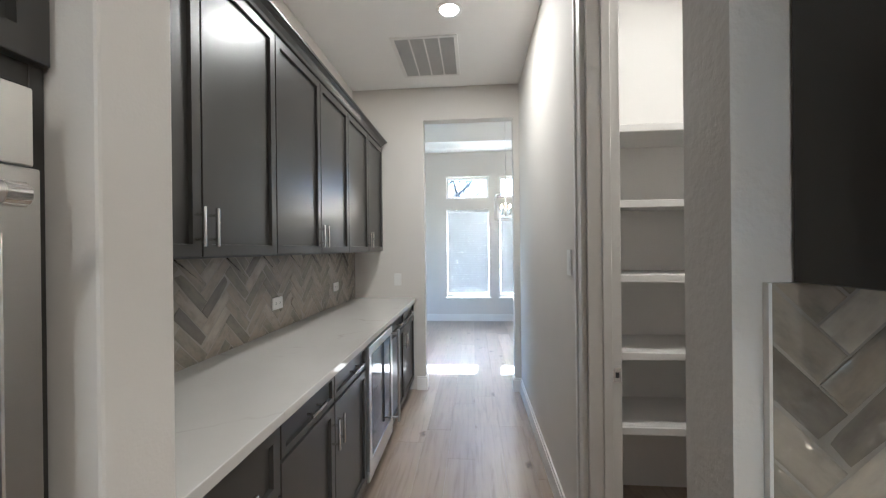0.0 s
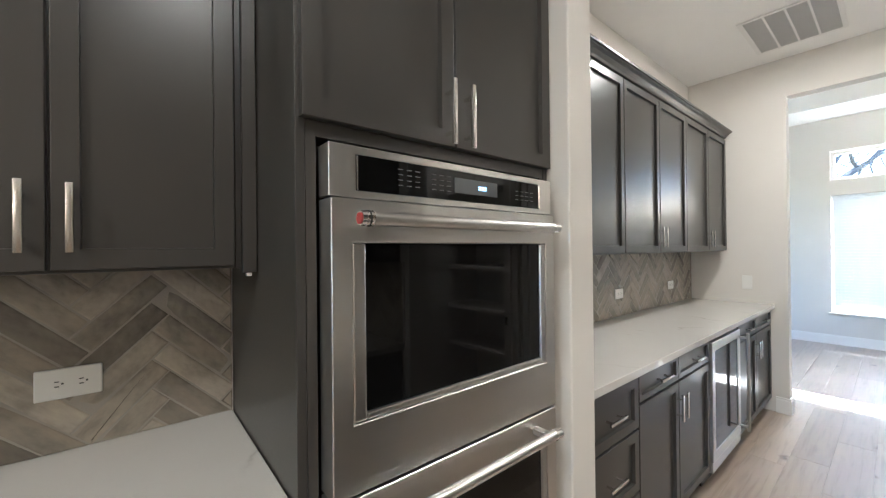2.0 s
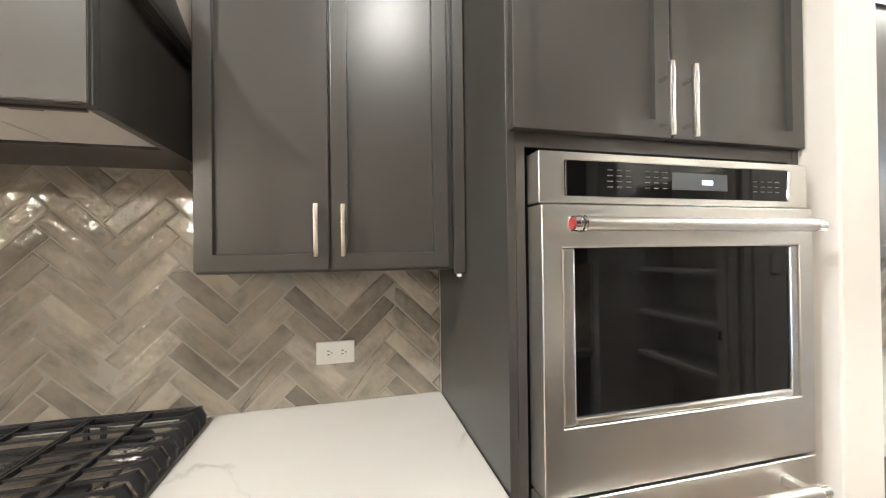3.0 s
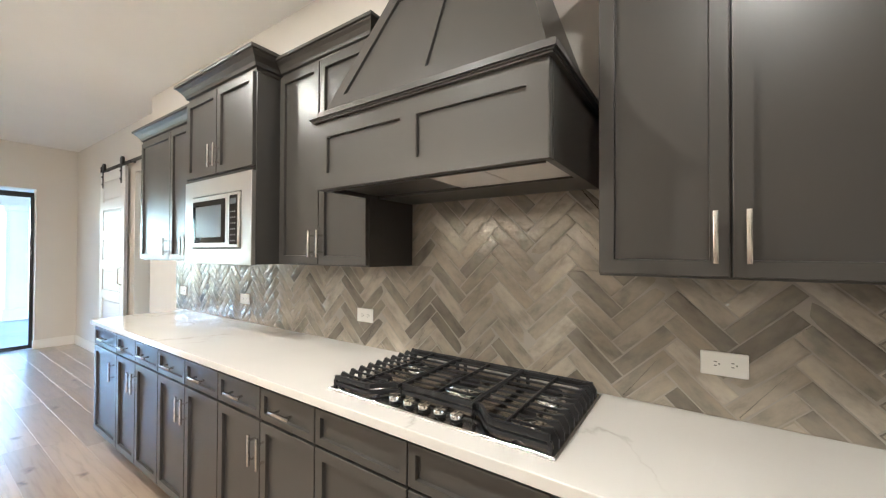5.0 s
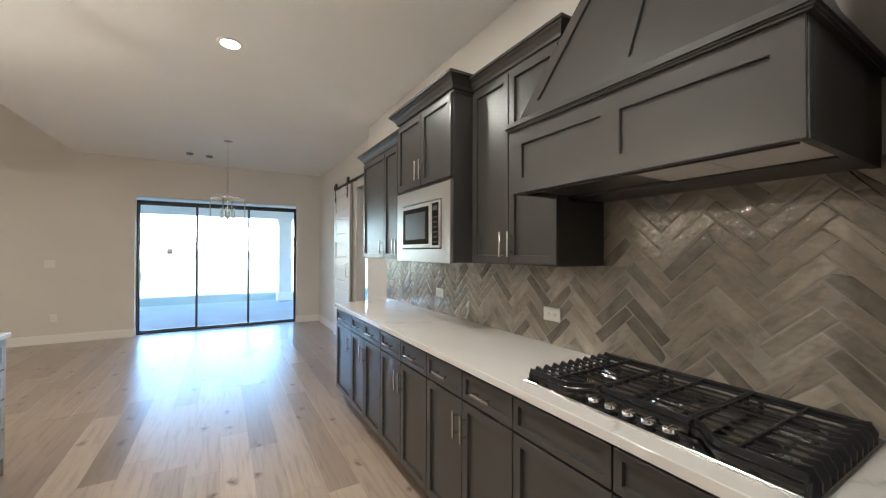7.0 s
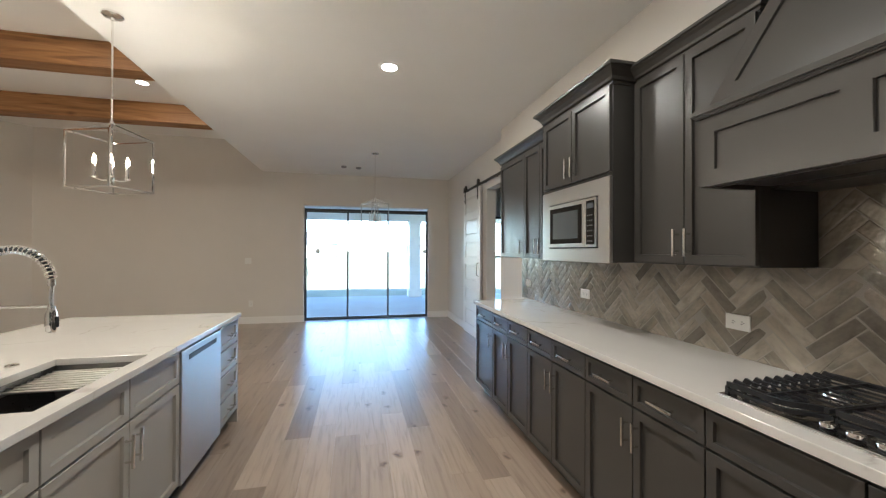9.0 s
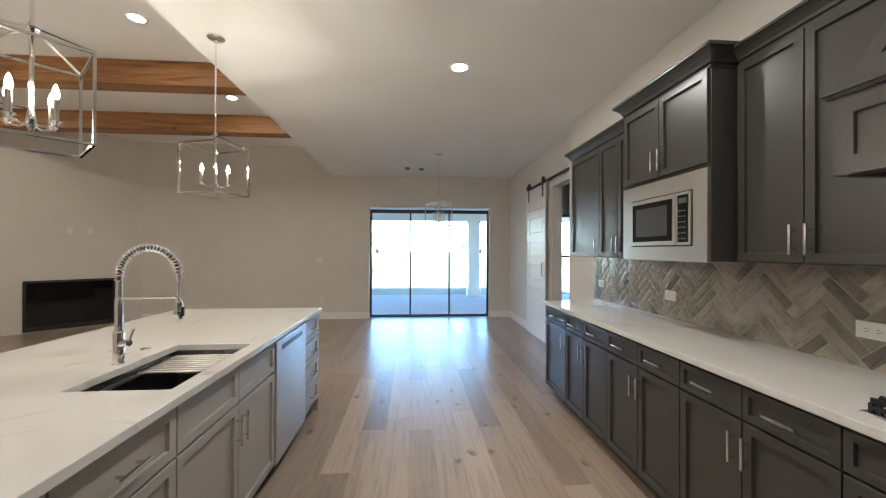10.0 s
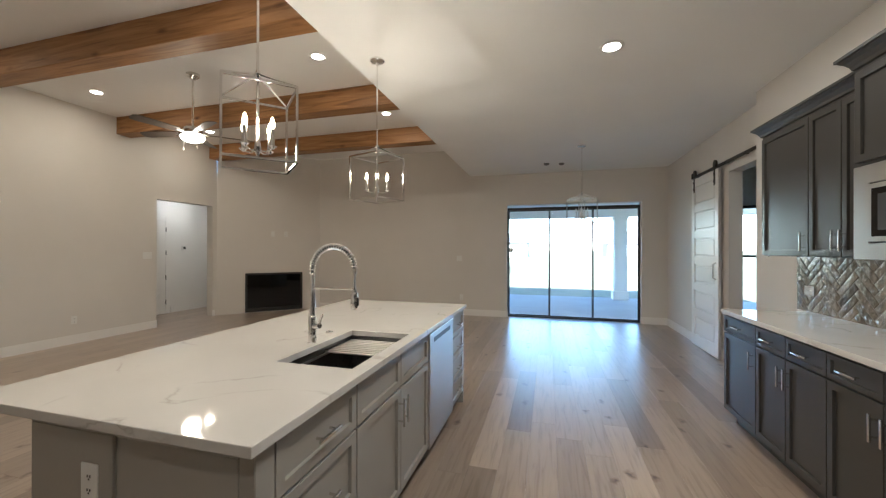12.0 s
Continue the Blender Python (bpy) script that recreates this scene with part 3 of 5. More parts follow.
part("control_panel", boxes((0.549, W - 0.108, -0.033, -0.020, 0.093, 0.387), bev=0.002), STEEL_H, mw)
part("key_panel", boxes((0.566, W - 0.122, -0.0345, -0.0325, 0.108, 0.372)), BLACK_GLASS, mw)
for r in range(6):
    for k in range(3):
        part("key", boxes((0.575 + k * 0.021, 0.587 + k * 0.021, -0.0355, -0.0342, 0.125 + r * 0.031, 0.132 + r * 0.031)), LED_TEXT, mw)
part("display", boxes((0.574, W - 0.130, -0.0355, -0.0342, 0.325, 0.355)), DISPLAY, mw)

# tall oven cabinet and double oven
TX = 1.018
tall = thing("oven_cabinet", pose(TX, -2.526, 0, 0, 0, 90), "tall dark grey painted cabinet that holds a double oven", "cabinet")
TW = 0.804
part("side_panel", boxes((0.0, 0.019, 0.0, TX - KW - 0.002, 0.105, 2.43), bev=0.001), DARK, tall)
part("side_panel", boxes((TW - 0.019, TW, 0.0, TX - KW - 0.002, 0.105, 2.43), bev=0.001), DARK, tall)
part("back_panel", boxes((0.0195, TW - 0.0195, 0.56, TX - KW - 0.003, 0.105, 2.43)), DARK, tall)
part("upper_box", boxes((0.0195, TW - 0.0195, 0.002, 0.555, 1.66, 2.43)), DARK, tall)
part("lower_box", boxes((0.0195, TW - 0.0195, 0.002, 0.555, 0.105, 0.30)), DARK, tall)
part("stile", boxes((0.0195, 0.040, 0.0, 0.1, 0.3005, 1.6595)), DARK, tall)
part("stile", boxes((TW - 0.040, TW - 0.0195, 0.0, 0.1, 0.3005, 1.6595)), DARK, tall)
part("toe_kick", boxes((0.003, TW - 0.003, 0.075, 0.5, 0, 0.104)), DARK, tall)
add_front(tall, "door", 0.004, 0.392, 1.688, 2.418, DARK, (0.362, 1.768), 0.16)
add_front(tall, "door", 0.392, 0.800, 1.688, 2.418, DARK, (0.425, 1.768), 0.16)
add_front(tall, "drawer_front", 0.004, 0.800, 0.115, 0.285, DARK, "mid")
part("crown_moulding", crown_mesh(0, TW, TX - KW - 0.01, 2.422, True, False), DARK, tall)


def oven_door(parent, z0, z1, win_z0, win_z1, badge):
    """One oven door: a steel frame round a sunk black window, with a tubular handle."""
    w = 0.752
    d = part("oven_door", frame_bm(0, w, z0, z1, 0.046, w - 0.046, win_z0 - 0.016, win_z1 + 0.012, -0.060, 0, 0.002), STEEL_H, parent, "brushed stainless steel oven door")
    part("window_trim", boxes((0.0465, 0.0775, -0.057, -0.004, win_z0 - 0.015, win_z1 + 0.011), (w - 0.0685, w - 0.0465, -0.057, -0.004, win_z0 - 0.015, win_z1 + 0.011), (0.078, w - 0.069, -0.057, -0.004, win_z0 - 0.015, win_z0), bev=0.004, segments=2), STEEL, d, "bright bevelled window edge")
    part("window_glass", boxes((0.0779, w - 0.0689, -0.050, -0.006, win_z0 + 0.0005, win_z1 + 0.010)), BLACK_GLASS, d, "black tinted oven glass")
    bm = bmesh.new()
    hz = z1 - 0.042
    cyl(bm, (0.060, -0.112, hz), (1, 0, 0), 0.0135, w - 0.150, 20)
    part("handle", bm, STEEL_H, d, "round stainless steel bar handle", True)
    for u in (0.078, w - 0.108):
        part("handle_bracket", boxes((u - 0.012, u + 0.012, -0.114, -0.058, hz - 0.010, hz + 0.010), bev=0.003, segments=2), STEEL, d)
    for u, s in ((0.060, -1), (w - 0.090, 1)):
        bm = bmesh.new()
        cyl(bm, (u, -0.112, hz), (s, 0, 0), 0.0152, 0.026, 20, 0.0145)
        part("handle_cap", bm, CHROME, d, "chrome handle end", True)
    for k in range(3):
        bm = bmesh.new()
        cyl(bm, (0.044 + k * 0.006, -0.112, hz), (1, 0, 0), 0.0158, 0.0025, 20)
        part("handle_ring", bm, BLACK if k == 1 else CHROME, d)
    if badge:
        bm = bmesh.new()
        cyl(bm, (0.034, -0.112, hz), (-1, 0, 0), 0.0105, 0.002, 20)
        part("medallion", bm, RED, d, "red round badge on the handle end")
    return d


oven = thing("double_oven", pose(TX, -2.481, 0, 0, 0, 90) @ Matrix.Diagonal((0.939, 1, 1, 1)), "stainless steel double wall oven with dark glass windows", "oven")
part("body", boxes((0.002, 0.750, 0.0015, 0.52, 0.306, 1.642)), BLACK, oven)
part("control_frame", frame_bm(0, 0.752, 1.538, 1.640, 0.060, 0.692, 1.552, 1.624, -0.050, 0), STEEL_H, oven, "brushed stainless steel panel frame")
cp = part("control_panel", boxes((0.0605, 0.6915, -0.0490, -0.004, 1.5525, 1.6235)), BLACK_GLASS, oven, "black glass control panel")
for u in (0.0615, 0.686):
    part("control_edge", boxes((u, u + 0.0045, -0.0515, -0.0485, 1.554, 1.622), bev=0.001), CHROME, oven)
part("display", boxes((0.335, 0.495, -0.0505, -0.0488, 1.571, 1.608)), DISPLAY, cp, "grey clock display")
for k in range(3):
    part("digit", boxes((0.420 + k * 0.011, 0.428 + k * 0.011, -0.0514, -0.0503, 1.584, 1.587), (0.420 + k * 0.011, 0.428 + k * 0.011, -0.0514, -0.0503, 1.590, 1.593), (0.426 + k * 0.011, 0.428 + k * 0.011, -0.0514, -0.0503, 1.5872, 1.5898)), LED_BLUE, cp, "glowing blue digit")
for u0, cols, rows in ((0.165, 3, 4), (0.262, 3, 4), (0.575, 2, 3), (0.622, 2, 3)):
    for i in range(cols):
        for j in range(rows):
            part("key_print", boxes((u0 + i * 0.024, u0 + 0.013 + i * 0.024, -0.0499, -0.0488, 1.572 + j * 0.0115, 1.5736 + j * 0.0115)), LED_TEXT, cp)
oven_door(oven, 0.962, 1.534, 1.113, 1.437, True)
oven_door(oven, 0.375, 0.955, 0.523, 0.847, True)
part("lower_vent", boxes((0, 0.752, -0.045, 0, 0.306, 0.368), bev=0.002), STEEL_H, oven)

# ---- hood ----
HY0, HY1, HXF = -4.17, -3.257, 0.975
hood = thing("range_hood", pose(KW, (HY0 + HY1) / 2, 1.698, 0, 0, 90), "grey painted wooden range hood with a tapered chimney", "range hood")
HW, HD = HY1 - HY0, HXF - KW
h = HW / 2
part("side_board", boxes((-h, -h + 0.02, -HD + 0.02, -0.002, 0, 0.262)), DARK, hood)
part("side_board", boxes((h - 0.02, h, -HD + 0.02, -0.002, 0, 0.262)), DARK, hood)
part("top_board", boxes((-h + 0.0202, h - 0.0202, -HD + 0.02, -0.002, 0.20, 0.262)), DARK, hood)
bm = bmesh.new()
_, fs = box(bm, -h, h, -HD, -HD + 0.02, 0, 0.262)
bmesh.ops.bevel(bm, geom=bm.edges[:], offset=0.002, segments=1, affect="EDGES")
part("front_board", bm, DARK, hood)


bm = bmesh.new()
us, zs = (-h + 0.001, -h + 0.062, -0.034, 0.034, h - 0.062, h - 0.001), (0.0, 0.060, 0.195, 0.262)
grid = {(i, k): bm.verts.new((u, -HD - 0.010, z)) for i, u in enumerate(us) for k, z in enumerate(zs)}
fs = [bm.faces.new((grid[i, k], grid[i + 1, k], grid[i + 1, k + 1], grid[i, k + 1])) for i in range(5) for k in range(3) if not (k == 1 and i in (1, 3))]
for v in bmesh.ops.extrude_face_region(bm, geom=fs)["geom"]:
    if isinstance(v, bmesh.types.BMVert):
        v.co.y = -HD + 0.001
bmesh.ops.recalc_face_normals(bm, faces=bm.faces[:])
bmesh.ops.bevel(bm, geom=[e for e in bm.edges if e.calc_face_angle(0) > 1], offset=0.0018, segments=2, affect="EDGES")
part("front_frame", bm, DARK, hood)
# ledge moulding
bm = bmesh.new()
for o, z0, z1 in ((0.012, 0.256, 0.262), (0.016, 0.262, 0.268), (0.022, 0.268, 0.285), (0.014, 0.285, 0.292)):
    box(bm, -h - o, h + o, -HD - o - 0.008, -0.002, z0, z1)
part("ledge_moulding", bm, DARK, hood)
# tapered chimney
TZ0, TZ1 = 0.290, 0.812
tw0, tw1, td0, td1 = h - 0.012, 0.268, HD - 0.02, 0.335
bm = bmesh.new()
vs = [bm.verts.new(q) for q in ((-tw0, -0.002, TZ0), (-tw0, -td0, TZ0), (tw0, -td0, TZ0), (tw0, -0.002, TZ0), (-tw1, -0.002, TZ1), (-tw1, -td1, TZ1), (tw1, -td1, TZ1), (tw1, -0.002, TZ1))]
for q in ((0, 1, 2, 3), (4, 5, 6, 7), (0, 1, 5, 4), (1, 2, 6, 5), (2, 3, 7, 6), (3, 0, 4, 7)):
    bm.faces.new([vs[i] for i in q])
part("chimney", bm, DARK, hood)


def slope_point(u, t, out):
    """A point of the sloping front: u from -1 to 1 across, t from 0 to 1 up."""
    w = tw0 + (tw1 - tw0) * t
    n = Vector((0, -(TZ1 - TZ0), -(td0 - td1))).normalized()
    n = Vector((0, n.y, abs(n.z)))
    return Vector((u * w, -(td0 + (td1 - td0) * t), TZ0 + (TZ1 - TZ0) * t)) + n * out


def slope_board(bm, q):
    """A board on the sloping front between four (u, t) corners."""
    lo = [bm.verts.new(slope_point(u, t, -0.002)) for u, t in q]
    hi = [bm.verts.new(slope_point(u, t, 0.010)) for u, t in q]
    bm.faces.new(hi), bm.faces.new(lo[::-1])
    for i in range(4):
        j = (i + 1) % 4
        bm.faces.new((lo[i], lo[j], hi[j], hi[i]))


for q in (((-1, 0.1402), (-0.86, 0.1402), (-0.78, 0.90), (-1, 0.90)), ((0.86, 0.1402), (1, 0.1402), (1, 0.90), (0.78, 0.90)), ((-0.07, 0.1402), (0.07, 0.1402), (0.11, 0.90), (-0.11, 0.90)), ((-1, 0), (1, 0), (1, 0.14), (-1, 0.14)), ((-1, 0.902), (1, 0.902), (1, 1), (-1, 1))):
    bm = bmesh.new()
    slope_board(bm, q)
    part("chimney_board", bm, DARK, hood)
part("cap_moulding", boxes((-tw1 - 0.015, tw1 + 0.015, -td1 - 0.022, -0.002, TZ1, TZ1 + 0.02), (-tw1 - 0.03, tw1 + 0.03, -td1 - 0.038, -0.002, TZ1 + 0.02, TZ1 + 0.045), bev=0.004, segments=2), DARK, hood)
# underside insert
part("front_lip", boxes((-h + 0.022, h - 0.022, -HD + 0.022, -HD + 0.03, -0.004, 0.10), bev=0.001), DARK, hood)
part("insert_panel", boxes((-h + 0.022, h - 0.022, -0.25, -0.003, 0.004, 0.03), bev=0.001), DARK, hood, "dark underside panel")
part("side_insert", boxes((-h + 0.022, 0.012, -HD + 0.0302, -0.2502, 0.016, 0.03), bev=0.001), DARK, hood)
FILTER = painted("pale_filter_mesh", (0.56, 0.53, 0.49), 0.55, 0.04, 400, 0.5)
for k in (0, 1):
    a = 0.015 + k * 0.207
    f = part("grease_filter", boxes((a, a + 0.204, -HD + 0.034, -0.253, 0.010, 0.03), bev=0.002), FILTER, hood, "pale metal mesh grease filter")
    part("filter_latch", boxes((a + 0.08, a + 0.13, -HD + 0.04, -HD + 0.06, 0.004, 0.0098), bev=0.001), BLACK, f)

# ---- counters ----
def slab(name, x0, x1, y0, y1, label, hole=None):
    """A quartz slab, with a rectangular cut-out if wanted."""
    bm = bmesh.new()
    xs = sorted({x0, x1, *(hole[:2] if hole else ())})
    ys = sorted({y0, y1, *(hole[2:] if hole else ())})
    grid = {(i, j): bm.verts.new((x, y, CT)) for i, x in enumerate(xs) for j, y in enumerate(ys)}
    fs = []
    for i in range(len(xs) - 1):
        for j in range(len(ys) - 1):
            if hole and xs[i] == hole[0] and ys[j] == hole[2]:
                continue
            fs.append(bm.faces.new((grid[i, j], grid[i + 1, j], grid[i + 1, j + 1], grid[i, j + 1])))
    r = bmesh.ops.extrude_face_region(bm, geom=fs)
    for v in r["geom"]:
        if isinstance(v, bmesh.types.BMVert):
            v.co.z = CB
    bmesh.ops.recalc_face_normals(bm, faces=bm.faces[:])
    sharp = [e for e in bm.edges if e.calc_face_angle(0) > 1]
    bmesh.ops.bevel(bm, geom=sharp, offset=0.003, segments=2, affect="EDGES", profile=0.5)
    return tagged(link(name, bm, QUARTZ), label, "countertop")


CT, CB = 0.945, 0.911
slab("countertop", KW + 0.002, 1.052, -6.765, -2.5285, "white veined quartz countertop along the kitchen wall")
CT, CB = 0.932, 0.898
slab("countertop", KW + 0.002, 1.058, -1.581, 1.539, "white veined quartz countertop in the butler's pantry")
CT, CB = 0.930, 0.897     # island counter
slab("island_countertop", 3.197, 4.42, -6.50, -3.855, "large white veined quartz island countertop with a sink cut-out", (3.27, 3.655, -5.19, -4.50))

# ---- island ----
IX = 3.250
IL = "light grey painted island cabinet with shaker fronts"
IB = 4.14
isl_group = "island cabinets"
dep = 0.61
c = cabinet("drawer_cabinet", IX, -3.985, -90, 0.486, dep, 0, CB - 0.001, [("drawer_front", 0, 0.486, 0.695, 0.882, "mid"), ("drawer_front", 0, 0.486, 0.405, 0.690, "mid"), ("drawer_front", 0, 0.486, 0.115, 0.400, "mid")], ISLAND, "light grey painted island cabinet with three drawers", 0.105, isl_group)
sb = thing("sink_cabinet", pose(IX, -4.473, 0, 0, 0, -90), "light grey painted sink cabinet with two doors", "cabinet", isl_group)
part("body", boxes((0.001, 0.973, 0.001, 0.02, 0.105, CB - 0.002), (0.001, 0.02, 0.0205, dep, 0.105, CB - 0.002), (0.953, 0.973, 0.0205, dep, 0.105, CB - 0.002), (0.0205, 0.9525, 0.0205, dep, 0.105, 0.13)), ISLAND, sb)
part("toe_kick", boxes((0.003, 0.971, 0.075, dep, 0, 0.104)), ISLAND, sb)
for k in (0, 1):
    add_front(sb, "drawer_front", 0.001 + k * 0.486, 0.487 + k * 0.486, 0.695, 0.882, ISLAND)
add_front(sb, "door", 0.001, 0.487, 0.115, 0.690, ISLAND, (0.455, 0.57), 0.15)
add_front(sb, "door", 0.487, 0.973, 0.115, 0.690, ISLAND, (0.519, 0.57), 0.15)
cabinet("drawer_cabinet", IX, -6.094, -90, 0.42, dep, 0, CB - 0.001, [("drawer_front", 0, 0.42, 0.115 + k * 0.192, 0.302 + k * 0.192, "mid") for k in range(4)], ISLAND, "light grey painted island cabinet with four drawers", 0.105, isl_group)

dw = thing("dishwasher", pose(IX, -5.4475, 0, 0, 0, -90), "stainless steel dishwasher built into the island", "dishwasher")
part("body", boxes((0.004, 0.642, 0.002, 0.56, 0.09, CB - 0.004)), BLACK, dw)
part("door", boxes((0.004, 0.642, -0.028, 0, 0.10, 0.870), bev=0.004, segments=2), STEEL, dw, "brushed stainless steel door")
part("handle_recess", boxes((0.10, 0.546, -0.0295, -0.027, 0.80, 0.832), bev=0.001), plain("dark_recess", (0.10, 0.10, 0.10), 0.4, 0.6), dw, "pocket handle")
part("toe_plate", boxes((0.004, 0.642, 0.05, 0.07, 0.0, 0.088)), BLACK, dw)

# back and end panels of the island
ends = thing("panelled_end", pose(IX, -3.905, 0), "light grey panelled island end with corner posts", "cabinet panel")
part("corner_post", boxes((-0.02, 0.035, -0.0782, 0.0, 0, CB - 0.001), bev=0.003), ISLAND, ends)
part("end_panel", boxes((0.0352, IB - IX, -0.078, -0.008, 0, CB - 0.001)), ISLAND, ends)
for a, b in ((0.0352, 0.085), (0.513, IB - IX)):
    part("stile", boxes((a, b, -0.008, 0.002, 0.14, 0.86), bev=0.0015), ISLAND, ends)
part("rail", boxes((0.0352, IB - IX, -0.008, 0.002, 0.8602, CB - 0.001), bev=0.0015), ISLAND, ends)
part("base_rail", boxes((0.0352, IB - IX, -0.008, 0.004, 0, 0.1398), bev=0.0015), ISLAND, ends)
part("back_panel", boxes((dep + 0.002, IB - IX, -2.61, -0.0785, 0, CB - 0.001)), ISLAND, ends)
part("far_panel", boxes((-0.018, dep, -2.628, -2.6105, 0, CB - 0.001)), ISLAND, ends)

sink = thing("kitchen_sink", pose(3.4625, -4.845, CB), "undermount dark steel sink with a ledge rack", "sink")
bm = bmesh.new()
sx, sy, dz = 0.203, 0.355, 0.23
for d in ((-sx - 0.004, -sx, -sy, sy, -dz, -0.002), (sx, sx + 0.004, -sy, sy, -dz, -0.002), (-sx, sx, -sy - 0.004, -sy, -dz, -0.002), (-sx, sx, sy, sy + 0.004, -dz, -0.002), (-sx, sx, -sy, sy, -dz - 0.004, -dz)):
    box(bm, *d)
part("basin", bm, metal("dark_sink_steel", (0.16, 0.155, 0.15), 0.3, None, 60), sink)
for a in (-sx + 0.001, sx - 0.012):
    part("basin_ledge", boxes((a, a + 0.011, -sy + 0.001, sy - 0.001, -0.045, -0.035)), STEEL, sink)
bm = bmesh.new()
cyl(bm, (0.05, 0.1, -dz), (0, 0, 1), 0.055, 0.006, 24)
part("drain", bm, CHROME, sink, "", True)
rack = thing("drying_rack", pose(3.4625, -5.045, CB - 0.035), "roll-up stainless steel drying rack resting on the sink ledge", "drying rack")
for k in range(9):
    bm = bmesh.new()
    cyl(bm, (-sx + 0.003, -0.140 + k * 0.035, 0.0065), (1, 0, 0), 0.0065, 2 * sx - 0.006, 12)
    part("bar", bm, STEEL, rack, "", True)
grid = thing("sink_grid", pose(3.4625, -4.60, CB - 0.035), "narrow steel sink grid rail", "sink grid")
for k in (0, 1):
    bm = bmesh.new()
    cyl(bm, (-sx + 0.003, k * 0.03, 0.005), (1, 0, 0), 0.004, 2 * sx - 0.006, 10)
    part("bar", bm, CHROME, grid, "", True)

fau = thing("faucet", pose(3.702, -4.84, CT) @ Matrix.Scale(0.95, 4), "chrome spring pull-down kitchen faucet", "faucet")
bm = bmesh.new()
lathe(bm, [(0.0265, 0), (0.0265, 0.004), (0.0235, 0.006), (0.0235, 0.150), (0.021, 0.155), (0.0165, 0.157)])
part("base", bm, CHROME, fau, "", True)
bm = bmesh.new()
lathe(bm, [(0.0165, 0.13), (0.0165, 0.31), (0.0135, 0.312), (0.0135, 0.40)])
part("riser", bm, CHROME, fau, "", True)
R = 0.135
arc = [Vector((0, 0, 0.39))] + [Vector((-R + R * math.cos(a), 0, 0.42 + R * math.sin(a))) for a in np.linspace(0, math.pi * 0.97, 26)]
bm = bmesh.new()
tube(bm, arc, 0.0075)
part("hose", bm, DISPLAY, fau, "dark hose", True)
bm = bmesh.new()
turns, pts = 27, []
for i in range(turns * 10 + 1):
    s = i / (turns * 10) * (len(arc) - 1)
    k = min(int(s), len(arc) - 2)
    q = arc[k].lerp(arc[k + 1], s - k)
    dd = (arc[k + 1] - arc[k]).normalized()
    nn = dd.cross(Vector((0, 1, 0)))
    ang = 2 * math.pi * i / 10
    pts.append(q + (nn * math.cos(ang) + Vector((0, 1, 0)) * math.sin(ang)) * 0.0162)
tube(bm, pts, 0.0036, 7)
part("spring", bm, CHROME, fau, "open chrome coil spring", True)
bm = bmesh.new()
cyl(bm, (-2 * R, 0, 0.43), (0, 0, -1), 0.013, 0.03)
cyl(bm, (-2 * R, 0, 0.41), (0.02, 0, -1), 0.007, 0.10)
cyl(bm, (-2 * R, 0, 0.315), (0, 0, -1), 0.013, 0.025)
part("neck", bm, CHROME, fau, "", True)
bm = bmesh.new()
lathe(bm, [(0.014, 0.30), (0.0195, 0.285), (0.0205, 0.22), (0.017, 0.205)], 24, (-2 * R, 0, 0))
part("spray_head", bm, CHROME, fau, "chrome spray head", True)
part("spray_button", boxes((-2 * R - 0.024, -2 * R - 0.018, -0.008, 0.008, 0.225, 0.27), bev=0.002), BLACK, fau)
bm = bmesh.new()
cyl(bm, (-0.012, 0, 0.315), (-1, 0, 0), 0.0065, 2 * R - 0.02, 14)
part("holder_arm", bm, CHROME, fau, "", True)
bm = bmesh.new()
cyl(bm, (-0.015, 0.006, 0.095), (-0.93, 0.3, 0.2), 0.0155, 0.050, 18)
tube(bm, [(-0.054, 0.018, 0.108), (-0.066, 0.022, 0.130), (-0.086, 0.028, 0.172)], 0.0062)
part("lever", bm, CHROME, fau, "", True)
ab = thing("air_switch", pose(3.755, -5.09, CT), "small round chrome button on the counter", "air switch")
bm = bmesh.new()
lathe(bm, [(0.024, 0), (0.024, 0.005), (0.021, 0.008), (0.010, 0.009), (0.010, 0.012)])
part("cap", bm, CHROME, ab, "", True)

# ---- cooktop ----
CT, CB = 0.945, 0.911
ck = thing("gas_cooktop", pose(0.714, -3.677, CT, 0, 0, 90) @ Matrix.Diagonal((0.955, 1, 1, 1)), "stainless steel gas cooktop with black cast iron grates", "cooktop")
cw, cd = 0.452, 0.262
part("deck", boxes((-cw, cw, -cd, cd, 0.0, 0.0035), bev=0.0012), metal("dull_rim_steel", (0.40, 0.39, 0.375), 0.42, None, 60), ck, "stainless steel rim")
part("deck_well", boxes((-cw + 0.004, cw - 0.004, -cd + 0.004, cd - 0.004, 0.0038, 0.0075), bev=0.0015), BLACK_STEEL, ck, "dark brushed cooktop surface")
for i in range(5):
    bm = bmesh.new()
    ku = -0.133 + i * 0.0645
    lathe(bm, [(0.019, 0.0155), (0.0215, 0.0175), (0.0215, 0.0250), (0.0195, 0.0285), (0.006, 0.0295)], 24, (ku, -0.222, 0))
    kn = part("knob", bm, CHROME, ck, "polished steel knob", True)
    bm = bmesh.new()
    lathe(bm, [(0.019, 0.0074), (0.019, 0.0090), (0.0115, 0.0100), (0.0115, 0.0156)], 20, (ku, -0.222, 0))
    part("knob_collar", bm, BLACK, kn, "black collar", True)
    part("knob_grip", boxes((ku - 0.0025, ku + 0.0025, -0.239, -0.205, 0.0290, 0.0325), bev=0.001), CHROME, kn)
